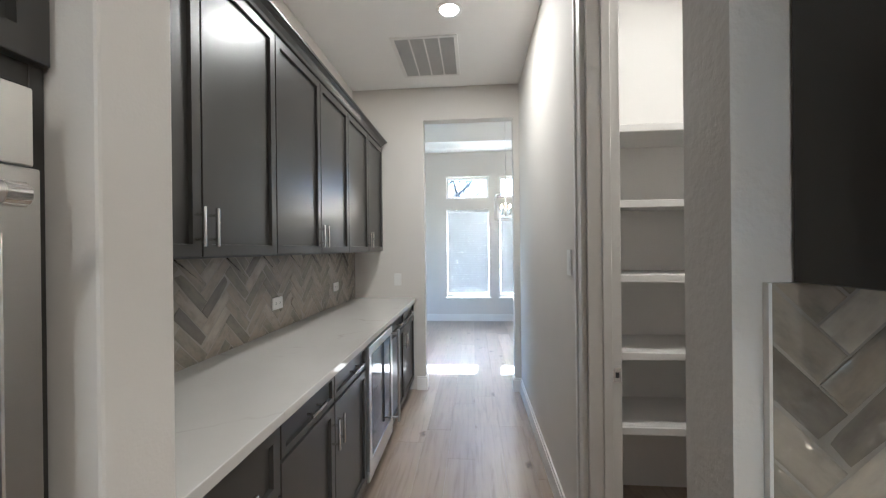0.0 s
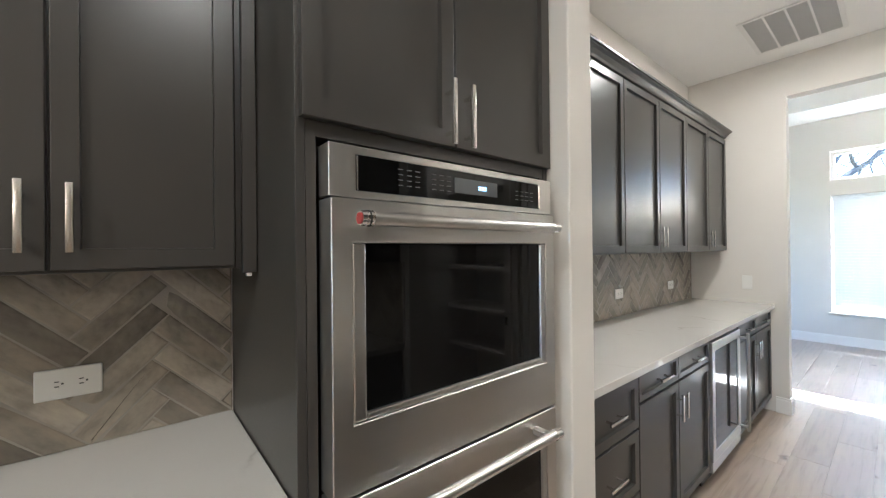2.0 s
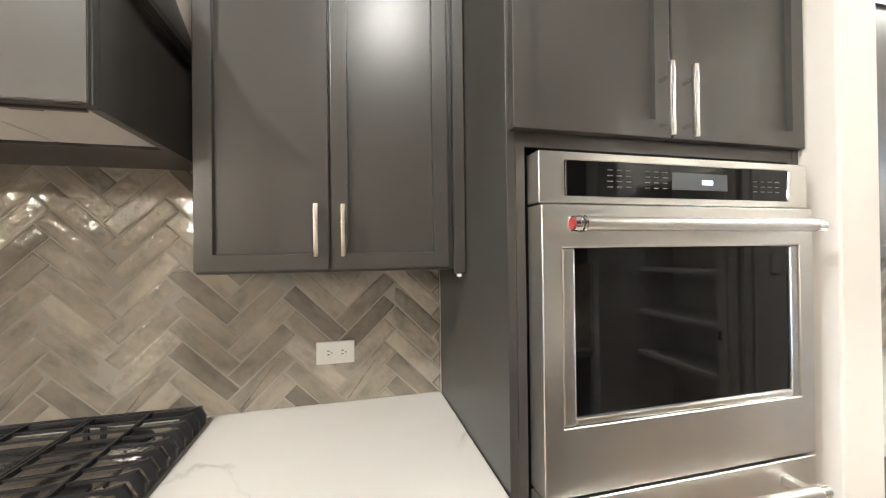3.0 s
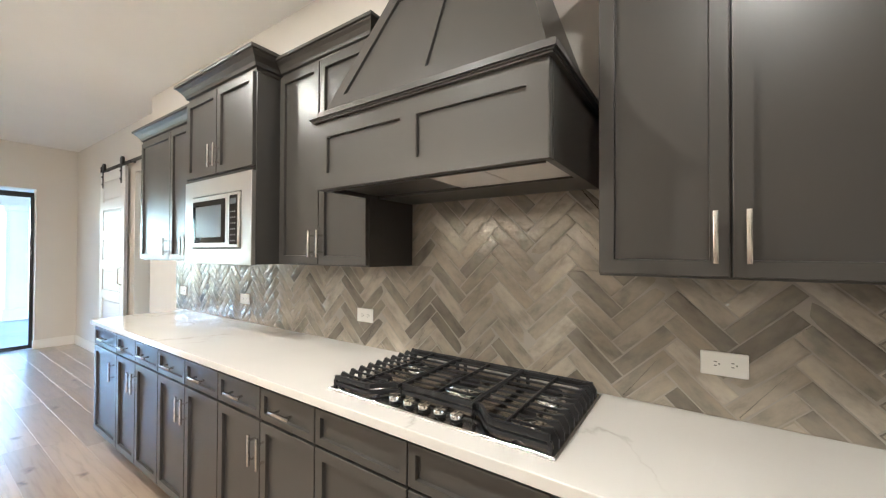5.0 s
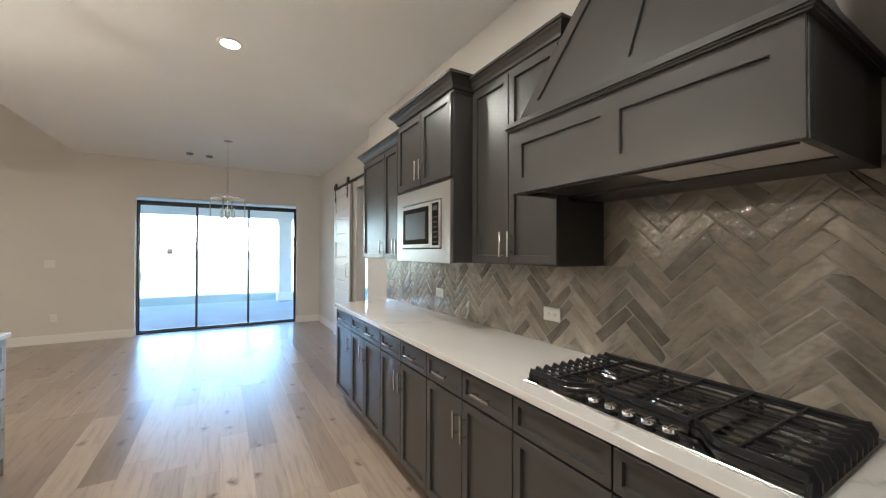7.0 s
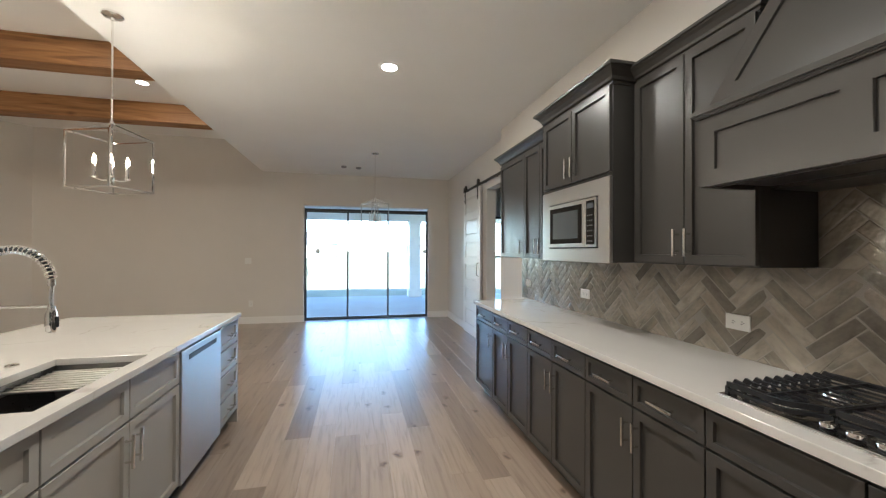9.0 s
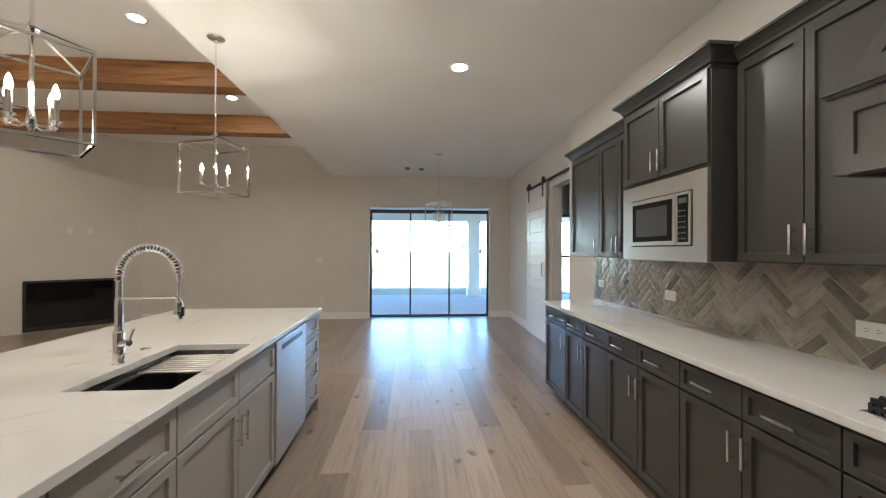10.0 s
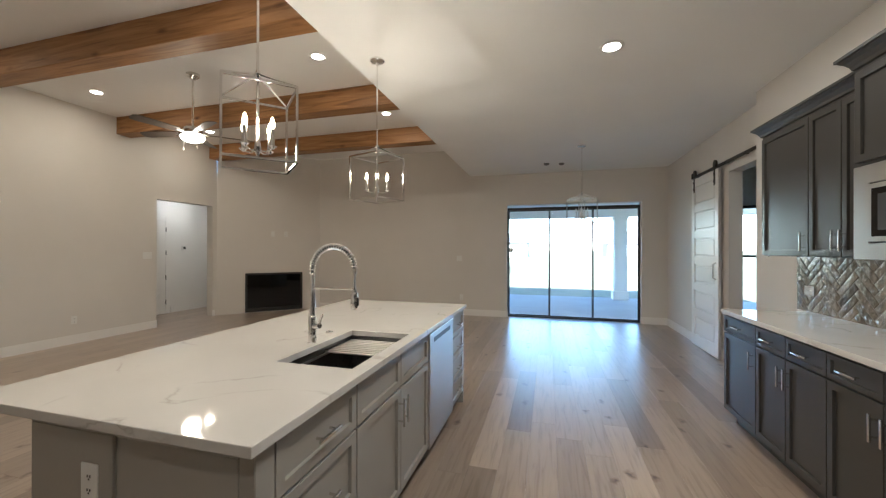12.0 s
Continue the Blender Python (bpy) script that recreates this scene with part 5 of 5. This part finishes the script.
def outlet(x, y, z, rz, flat=True):
    a, b = (0.122, 0.074) if flat else (0.074, 0.122)
    hs = []
    for s in (-1, 1):
        for e in (-0.006, 0.006):
            u, v = (s * 0.022, e) if flat else (e, s * 0.022)
            hs.append((u - 0.004, u + 0.004, v - 0.0012, v + 0.0012, SLOT) if flat else (u - 0.0012, u + 0.0012, v - 0.004, v + 0.004, SLOT))
        u, v = (s * 0.022 + 0.010, 0) if flat else (0, s * 0.022 - 0.010)
        hs.append((u - 0.002, u + 0.002, v - 0.002, v + 0.002, SLOT))
    return plate(pose(x, y, z, 0, 0, rz), a, b, hs, "white plastic electrical outlet plate", "outlet")


TF = KW + 0.011
for y in (-2.888, -4.468, -5.72, -6.76):
    outlet(TF, y, 1.115, 90)
for y in (-0.005, 0.98):
    outlet(TF, y, 1.10, 90)
SWITCH = [(-0.016, 0.016, -0.033, 0.033, WHITE_PLASTIC)]
plate(pose(2.0995, -0.385, 1.353, 0, 0, -90), 0.074, 0.122, SWITCH, "white rocker light switch", "light switch")
plate(pose(0.87, 1.5415, 1.115), 0.074, 0.122, SWITCH, "white rocker light switch", "light switch")
outlet(3.86, -3.9055, 0.70, 180, False)
plate(pose(WX - 0.0005, -8.13, 1.33, 0, 0, -90), 0.16, 0.122, [(-0.06, -0.03, -0.033, 0.033, WHITE_PLASTIC), (-0.015, 0.015, -0.033, 0.033, WHITE_PLASTIC), (0.03, 0.06, -0.033, 0.033, WHITE_PLASTIC)], "white triple light switch plate", "light switch")
outlet(WX - 0.0005, -7.05, 0.36, -90, False)
outlet(4.3, SY + 0.0005, 0.40, 180, False)
plate(pose(4.35, SY + 0.0005, 1.25, 0, 0, 180), 0.12, 0.122, [(-0.04, -0.01, -0.033, 0.033, WHITE_PLASTIC), (0.01, 0.04, -0.033, 0.033, WHITE_PLASTIC)], "white double light switch", "light switch")
FDIR = Vector((1, 1, 0)).normalized()
for s in (0.78, 1.06):
    q = Vector((7.88, SY, 0)) + FDIR * s + Vector((-1, 1, 0)).normalized() * 0.0005
    outlet(q.x, q.y, 1.80, 225 - 0, False)

# ---- fireplace ----
q = Vector((7.88, SY, 0)) + FDIR * 1.02
fp = thing("fireplace", pose(q.x, q.y, 0.02, 0, 0, 225), "black glass-fronted fireplace insert in the corner wall", "fireplace")
part("surround", frame_bm(-0.61, 0.61, 0, 0.88, -0.565, 0.565, 0.055, 0.84, -0.022, -0.001, 0.002), BLACK, fp)
part("glass", boxes((-0.565, 0.565, -0.014, -0.002, 0.055, 0.84)), BLACK_GLASS, fp, "dark reflective glass")
part("louvre", boxes((-0.56, 0.56, -0.02, -0.0145, 0.06, 0.085), bev=0.001), BLACK, fp)

# ---- hall beyond the living room ----
hd = thing("hall_door", pose(10.728, -9.46, 0.01, 0, 0, -90), "white panelled hall door on dark hinges", "door")
part("slab", boxes((-0.76, 0.0, -0.035, -0.001, 0, 2.05), bev=0.003), TRIM, hd)
for k in range(5):
    part("panel", boxes((-0.64, -0.12, -0.041, -0.0352, 0.16 + k * 0.37, 0.46 + k * 0.37), bev=0.003), TRIM, hd)
for z in (0.2, 0.75, 1.3, 1.82):
    part("hinge", boxes((0.0, 0.012, -0.045, -0.03, z, z + 0.10), bev=0.001), BRONZE, hd, "dark hinge")
hc = tagged(new("trim_hall_door"), "white casing of the hall door", "trim", kind="structure")
hc.matrix_basis = pose(10.7295, -9.46, 0, 0, 0, -90)
part("side_casing", boxes((0.014, 0.11, -0.024, 0.0, 0, 2.16), bev=0.003), TRIM, hc)
part("side_casing", boxes((-0.88, -0.775, -0.024, 0.0, 0, 2.16), bev=0.003), TRIM, hc)
part("head_casing", boxes((-0.774, 0.0135, -0.024, 0.0, 2.065, 2.16), bev=0.003), TRIM, hc)
th = thing("thermostat", pose(10.7295, -9.92, 1.47, 0, 0, -90), "white wall thermostat with a dark screen", "thermostat")
part("case", boxes((-0.055, 0.055, -0.025, -0.0005, -0.055, 0.055), bev=0.004), WHITE_PLASTIC, th)
part("screen", boxes((-0.025, 0.03, -0.0265, -0.0245, -0.025, 0.03)), SLOT, th)
la = new("hall_lamp", bpy.data.lights.new("hall_lamp", "AREA"))
la.data.shape, la.data.size, la.data.energy, la.data.color = "DISK", 0.15, 0.14, (1, 0.96, 0.92)
la.location = (10.2, -9.6, 2.74)
hl = thing("hall_ceiling_light", pose(10.2, -9.6, 2.75), "round hall ceiling light", "ceiling light")
bm = bmesh.new()
lathe(bm, [(0.11, 0), (0.11, -0.004), (0.09, -0.006)], 24)
part("disc", bm, LAMP_GLOW, hl, "", True)

# ---- wine cooler ----
wc = thing("wine_cooler", pose(FX, -0.149, 0, 0, 0, 90), "stainless steel under-counter wine cooler with a glass door", "wine cooler")
W = 0.614
part("cabinet_box", boxes((0.004, W - 0.004, 0.03, 0.58, 0.10, CB - 0.004)), BLACK, wc)
part("door_frame", frame_bm(0.004, W - 0.004, 0.165, 0.870, 0.055, W - 0.055, 0.22, 0.815, -0.034, 0.01, 0.002), STEEL, wc, "brushed stainless steel door frame")
part("door_glass", boxes((0.0555, W - 0.0555, -0.028, -0.020, 0.2205, 0.8145)), BLACK_GLASS, wc, "dark tinted glass")
bm = bmesh.new()
cyl(bm, (W - 0.035, -0.085, 0.19), (0, 0, 1), 0.010, 0.66, 14)
for z in (0.22, 0.82):
    cyl(bm, (W - 0.035, -0.03, z), (0, -1, 0), 0.008, 0.055, 10)
part("handle", bm, STEEL, wc, "long stainless steel bar handle", True)
part("kick_grille", boxes((0.004, W - 0.004, 0.03, 0.06, 0.0, 0.099)), BLACK, wc)
part("lower_plate", boxes((0.004, W - 0.004, -0.030, 0.02, 0.102, 0.160), bev=0.002), STEEL, wc)

# ---- cabinets on the pantry wall ----
for x in (2.077, 2.828):
    cabinet("wall_cabinet", x, -1.665 - 0.325, 0, 0.75, 0.322, 1.375, 2.43, [("door", 0, 0.375, 1.379, 2.42, (0.343, 1.48)), ("door", 0.375, 0.75, 1.379, 2.42, (0.407, 1.48))], DARK, "dark grey painted wall cabinet with two doors beside the pantry", group="pantry wall cabinets")
outlet(2.62, -1.676, 1.12, 0)
cabinet("base_cabinet", 2.062, -2.27, 0, 1.5, 0.60, 0, CB - 0.001, [("drawer_front", k * 0.5, 0.5 + k * 0.5, DR0, DR1, "mid") for k in range(3)] + [("door", k * 0.5, 0.5 + k * 0.5, 0.115, DZ1, (0.46 + k * 0.5, 0.62)) for k in range(3)], DARK, "dark grey painted base cabinet beside the pantry", 0.105)
slab("countertop", 2.044, 3.58, -2.315, -1.668, "white veined quartz countertop on the pantry wall")
structure("trim_tile_edge", boxes((2.040, 2.0445, -1.676, -1.6655, CT + 0.001, 1.374)), TRIM, "pale metal edge strip of the tiled wall", "trim")
structure("trim_tile_corner", boxes((KW + 0.0005, KW + 0.006, -2.5325, -2.5282, CT + 0.001, UB - 0.013)), TRIM, "white caulk line at the tiled wall's corner", "trim")

for y, z in ((-2.545, 1.374), (-6.72, 1.386)):
    cl = thing("cabinet_clip", pose(0.728, y, z), "small white plastic clip below a wall cabinet", "clip", "cabinet clips")
    part("clip_body", boxes((-0.008, 0.006, -0.006, 0.006, 0.0, 0.009), bev=0.0015), WHITE_PLASTIC, cl)

# ---- outdoors ----
grass, n, l, p = mat("pale_winter_grass")
t = noise_tex(n, l, 0.35, 6)
r = ramp(n, [(0.3, (0.13, 0.13, 0.075)), (0.55, (0.18, 0.175, 0.105)), (0.75, (0.23, 0.215, 0.14))])
l.new(t.outputs["Fac"], r.inputs[0]), l.new(r.outputs[0], p.inputs["Base Color"])
p.inputs["Roughness"].default_value = 0.95
t2 = noise_tex(n, l, 30, 4)
bump(n, l, p, t2.outputs["Fac"], 0.8, 0.03)
bm = bmesh.new()
bmesh.ops.create_grid(bm, x_segments=8, y_segments=8, size=900, matrix=Matrix.Translation((0, -100, -0.16)))
structure("ground", bm, grass, "pale dry lawn that reaches the horizon", "lawn")
structure("patio", boxes((-3.4, 9.5, -15.6, SY - 0.2, -0.15, -0.03), bev=0.01), CONCRETE, "smooth concrete patio slab outside the sliding door", "patio")
structure("patio_ceiling", boxes((-3.4, 9.5, -15.7, SY - 0.2, 2.78, 2.90), (-3.4, 9.5, -15.7, -15.4, 2.45, 2.78)), EXT_WHITE, "white covered patio ceiling and header beam", "patio roof")
for x in (0.38, 6.4):
    pc = thing("patio_column", pose(x, -15.35, -0.03), "square white patio column with a base", "column", "patio columns")
    part("shaft", boxes((-0.17, 0.17, -0.17, 0.17, 0.251, 2.36), bev=0.005), EXT_WHITE, pc)
    part("base_block", boxes((-0.215, 0.215, -0.215, 0.215, 0, 0.25), bev=0.008), EXT_WHITE, pc)
    part("capital", boxes((-0.20, 0.20, -0.20, 0.20, 2.361, 2.479), bev=0.006), EXT_WHITE, pc)
ceiling_fan(4.2, -13.3, 2.78, 0.22, False, "dark ceiling fan on the covered patio", FAN_DARK)


def house(x, y, w, d, h, colour, label):
    hs = thing("house", pose(x, y, -0.16), label, "house", "far houses")
    wl = part("wall", boxes((-w / 2, w / 2, -d / 2, d / 2, 0, h)), painted("far_wall_%d" % int(x + 500), colour, 0.8, 0.08, 3), hs)
    bm = bmesh.new()
    o, rz_ = 0.5, h + w * 0.16
    v = [bm.verts.new(q) for q in ((-w / 2 - o, -d / 2 - o, h), (w / 2 + o, -d / 2 - o, h), (w / 2 + o, d / 2 + o, h), (-w / 2 - o, d / 2 + o, h), (-w / 4, 0, rz_), (w / 4, 0, rz_))]
    for q in ((0, 1, 5, 4), (2, 3, 4, 5), (1, 2, 5), (3, 0, 4), (3, 2, 1, 0)):
        bm.faces.new([v[i] for i in q])
    part("roof", bm, painted("far_roof_%d" % int(x + 500), (0.16, 0.15, 0.145), 0.9, 0.15, 6), hs)
    for k in (-1, 0, 1):
        wdw = part("window", boxes((k * w * 0.3 - 0.6, k * w * 0.3 + 0.6, d / 2 + 0.001, d / 2 + 0.06, 0.9, 2.2)), TRIM, hs)
        part("pane", boxes((k * w * 0.3 - 0.5, k * w * 0.3 + 0.5, d / 2 + 0.06, d / 2 + 0.07, 1.0, 2.1)), BLACK_GLASS, wdw)


house(16, -95, 18, 10, 3.2, (0.5, 0.46, 0.40), "pale brick house far beyond the lawn")
house(-22, -110, 20, 10, 3.2, (0.42, 0.34, 0.28), "brown brick house far beyond the lawn")

# trees
leaf_m = painted("dark_leaves", (0.055, 0.075, 0.032), 0.7, 0.3, 5)
bark = painted("grey_bark", (0.13, 0.11, 0.095), 0.9, 0.25, 25, 0.8, 0.02)


def tree(x, y, height, seed, leafy):
    rng = random.Random(seed)
    t = thing("tree", pose(x, y, -0.16), "leafy oak tree with spreading limbs" if leafy else "bare winter oak with crooked limbs", "tree", "garden trees")
    bm = bmesh.new()
    tips = []

    def limb(q, d, r, length, depth):
        pts, cur = [q], q
        steps = 5
        for i in range(steps):
            d2 = (d + Vector((rng.uniform(-0.3, 0.3), rng.uniform(-0.3, 0.3), rng.uniform(-0.1, 0.25)))).normalized()
            cur = cur + d2 * length / steps
            d = d2
            pts.append(cur)
        rings = []
        for i, c in enumerate(pts):
            rr = r * (1 - 0.5 * i / steps)
            up = d.orthogonal().normalized()
            sd = d.cross(up)
            rings.append([bm.verts.new(c + (up * math.cos(2 * math.pi * k / 6) + sd * math.sin(2 * math.pi * k / 6)) * rr) for k in range(6)])
        for a, b in zip(rings, rings[1:]):
            for k in range(6):
                bm.faces.new((a[k], a[(k + 1) % 6], b[(k + 1) % 6], b[k]))
        if depth == 0:
            tips.append(pts[-1])
            tips.append(pts[2])
            return
        for k in range(4 if depth > 1 else 3):
            i = rng.randint(2, steps)
            a = rng.uniform(0, 2 * math.pi)
            nd = (d * 0.5 + Vector((math.cos(a), math.sin(a), rng.uniform(-0.1, 0.7)))).normalized()
            limb(pts[i], nd, r * 0.48, length * rng.uniform(0.55, 0.8), depth - 1)

    limb(Vector((0, 0, 0)), Vector((0, 0, 1)), height * 0.035, height * 0.42, 3)
    part("trunk", bm, bark, t)
    verts, faces = [], []
    if leafy:
        for c in tips:
            for k in range(40):
                q = c + Vector((rng.gauss(0, 0.45), rng.gauss(0, 0.45), rng.gauss(0, 0.35)))
                a = Vector((rng.uniform(-1, 1), rng.uniform(-1, 1), rng.uniform(-1, 1))).normalized() * 0.10
                b = a.orthogonal().normalized() * 0.06
                i = len(verts)
                verts += [q - a, q + b, q + a, q - b]
                faces.append((i, i + 1, i + 2, i + 3))
        me = bpy.data.meshes.new("crown")
        me.from_pydata([tuple(v) for v in verts], [], faces)
        me.materials.append(leaf_m)
        cr = new("crown", me)
        cr.parent = t
        tagged(cr, kind="stuff")


tree(1.0, 14.5, 9.0, 3, False)
tree(-2.2, 17.5, 10.0, 8, True)
tree(5.6, 16.5, 9.5, 5, False)
tree(26, -80, 9, 11, True)

# ---- herringbone tiles ----
def clip(poly, rect):
    """The part of a convex outline inside a rectangle."""
    for axis, lim, sign in ((0, rect[0], 1), (0, rect[1], -1), (1, rect[2], 1), (1, rect[3], -1)):
        out = []
        for i, a in enumerate(poly):
            b = poly[(i + 1) % len(poly)]
            ia, ib = sign * (a[axis] - lim) >= 0, sign * (b[axis] - lim) >= 0
            if ia:
                out.append(a)
            if ia != ib:
                k = (lim - a[axis]) / (b[axis] - a[axis])
                out.append((a[0] + (b[0] - a[0]) * k, a[1] + (b[1] - a[1]) * k))
        poly = out
        if len(poly) < 3:
            return []
    return poly


def tile_mesh(bm, poly, t):
    """A tile with a pillowed face, standing out by t towards -y; poly runs round in one sense."""
    n = len(poly)
    area = sum(poly[k][0] * poly[(k + 1) % n][1] - poly[(k + 1) % n][0] * poly[k][1] for k in range(n)) / 2
    if area < 0:
        poly, area = poly[::-1], -area
    edges = [Vector(poly[(k + 1) % n]) - Vector(poly[k]) for k in range(n)]
    limit = 0.8 * area / sum(e.length for e in edges)
    inward = [Vector((-e.y, e.x)).normalized() for e in edges]
    rows = []
    for sh, y in ((0.0, 0.0), (0.0, -t * 0.45), (0.0015, -t * 0.72), (0.005, -t * 0.92), (0.011, -t)):
        row = []
        for k in range(n):
            a, b = inward[k - 1], inward[k]
            d = (a + b) / max(1 + a.dot(b), 0.4) * min(sh, limit)
            row.append(bm.verts.new((poly[k][0] + d.x, y, poly[k][1] + d.y)))
        rows.append(row)
    for a, b in zip(rows, rows[1:]):
        for i in range(n):
            j = (i + 1) % n
            bm.faces.new((a[i], a[j], b[j], b[i]))
    bm.faces.new(rows[-1])


TW_, TL_ = 0.057, 0.228


def herringbone(m, rects, name, label, u_shift=0.0, v_shift=0.0, whole_rect=None, lean=0.009):
    """Glazed tiles in a herringbone on a wall, cut to rectangles of (u0, u1, z0, z1); whole_rect is the tall stretch where they overlap."""
    rng = random.Random(4)
    back = tagged(new(name), label, "tiled wall", kind="structure")
    back.matrix_basis = m
    bm = bmesh.new()
    for u0, u1, z0, z1 in rects:
        box(bm, u0, u1, -0.0076, -0.0005, z0, z1)
    part("grout", bm, GROUT, back)
    g = 0.0016
    c = math.sqrt(0.5)
    full = {}
    for i in range(-90, 90):
        for j in range(-30, 30):
            for kind in (0, 1):
                ox, oy = i * TW_ + j * 2 * TL_, i * TW_
                q = [(ox + g, oy + g), (ox + TL_ - g, oy + g), (ox + TL_ - g, oy + TW_ - g), (ox + g, oy + TW_ - g)] if kind == 0 else [(ox - TW_ + g, oy + g), (ox - g, oy + g), (ox - g, oy + TL_ - g), (ox - TW_ + g, oy + TL_ - g)]
                q = [((a - b) * c * 1.0104 + u_shift, (a + b) * c * 0.9887 + v_shift) for a, b in q]
                us, zs = [a for a, _ in q], [b for _, b in q]
                inside = whole_rect and min(us) >= whole_rect[0] and max(us) <= whole_rect[1]
                for rc in ([whole_rect] if inside else rects):
                    if max(us) < rc[0] or min(us) > rc[1] or max(zs) < rc[2] or min(zs) > rc[3]:
                        continue
                    cut = clip(q, rc)
                    if len(cut) < 3:
                        continue
                    area = abs(sum(cut[k][0] * cut[(k + 1) % len(cut)][1] - cut[(k + 1) % len(cut)][0] * cut[k][1] for k in range(len(cut)))) / 2
                    if area < 0.00012:
                        continue
                    bm = bmesh.new()
                    mu, mz = sum(a for a, _ in cut) / len(cut), sum(b for _, b in cut) / len(cut)
                    tile_mesh(bm, [(a - mu, b - mz) for a, b in cut], 0.0042)
                    whole = len(cut) == 4 and abs(area - (TL_ - 2 * g) * (TW_ - 2 * g) * 0.999) < 1e-5
                    if whole and kind in full:
                        bm.free()
                        ob = new("tile", full[kind])
                        ob.parent = back
                    else:
                        ob = part("tile", bm, TILE[kind], back, "", True)
                        if whole:
                            full[kind] = ob.data
                    ob.location = (mu, -0.005, mz)
                    ob.rotation_euler = (rng.gauss(0, lean), 0, rng.gauss(0, lean))
    return back


CT = 0.945
herringbone(pose(KW, -6.93, 0, 0, 0, 90), [(0.0, 4.40, CT + 0.001, UB - 0.001), (2.786, 3.732, UB - 0.001, 1.735)], "wall_tiles_kitchen", "glossy taupe glazed tiles laid in a herringbone", 0.1718, -0.0155, (2.786, 3.732, CT + 0.001, 1.735))
CT = 0.932
herringbone(pose(KW, -1.582, 0, 0, 0, 90), [(0.0, 3.121, CT + 0.001, 1.399)], "wall_tiles_butler", "taupe glazed herringbone tiles in the butler's pantry")
herringbone(pose(2.0445, -1.6655, 0), [(0.0, 1.5, CT + 0.001, 1.374)], "wall_tiles_pantry", "taupe glazed herringbone tiles beside the pantry", 0.1)

# ---- oak floor ----
structure("floor", boxes((-3.4, 11.1, SY - 0.1, 5.4, -0.14, -0.0125)), OAK, "subfloor of pale oak boards", "floor")
floor = bpy.data.objects["floor"]
PW = 0.19
rng = random.Random(12)
shapes = {}
joined = bmesh.new()
count = 0


def plank_mesh(bm, x, y, length):
    e = 0.0005
    rows = []
    for ins, z in ((0.0003, -0.012), (0.0003, -e), (0.0003 + e, 0.0)):
        rows.append([bm.verts.new(q) for q in ((x + ins, y + ins, z), (x + PW - ins, y + ins, z), (x + PW - ins, y + length - ins, z), (x + ins, y + length - ins, z))])
    for a, b in zip(rows, rows[1:]):
        for i in range(4):
            j = (i + 1) % 4
            bm.faces.new((a[i], a[j], b[j], b[i]))
    bm.faces.new(rows[-1])


for col in range(75):
    x = -3.3 + col * PW
    y = SY - 0.05 - rng.uniform(0, 1.5)
    while y < 5.3:
        length = rng.choice((0.9, 1.2, 1.5, 1.8, 2.1))
        a, b = max(y, SY - 0.08), min(y + length, 5.3)
        y += length
        if b - a < 0.05:
            continue
        near = 0.7 < x < 3.3 and -10.6 < a < 2.2
        if near and count < 300:
            key = round(b - a, 3)
            if key not in shapes:
                bm = bmesh.new()
                plank_mesh(bm, 0, 0, key)
                ob = part("plank", bm, OAK, floor)
                shapes[key] = ob.data
            else:
                ob = new("plank", shapes[key])
                ob.parent = floor
            ob.location = (x, a, 0)
            count += 1
        else:
            plank_mesh(joined, x, a, b - a)
tagged(part("planks_beyond", joined, OAK, floor), kind="stuff")
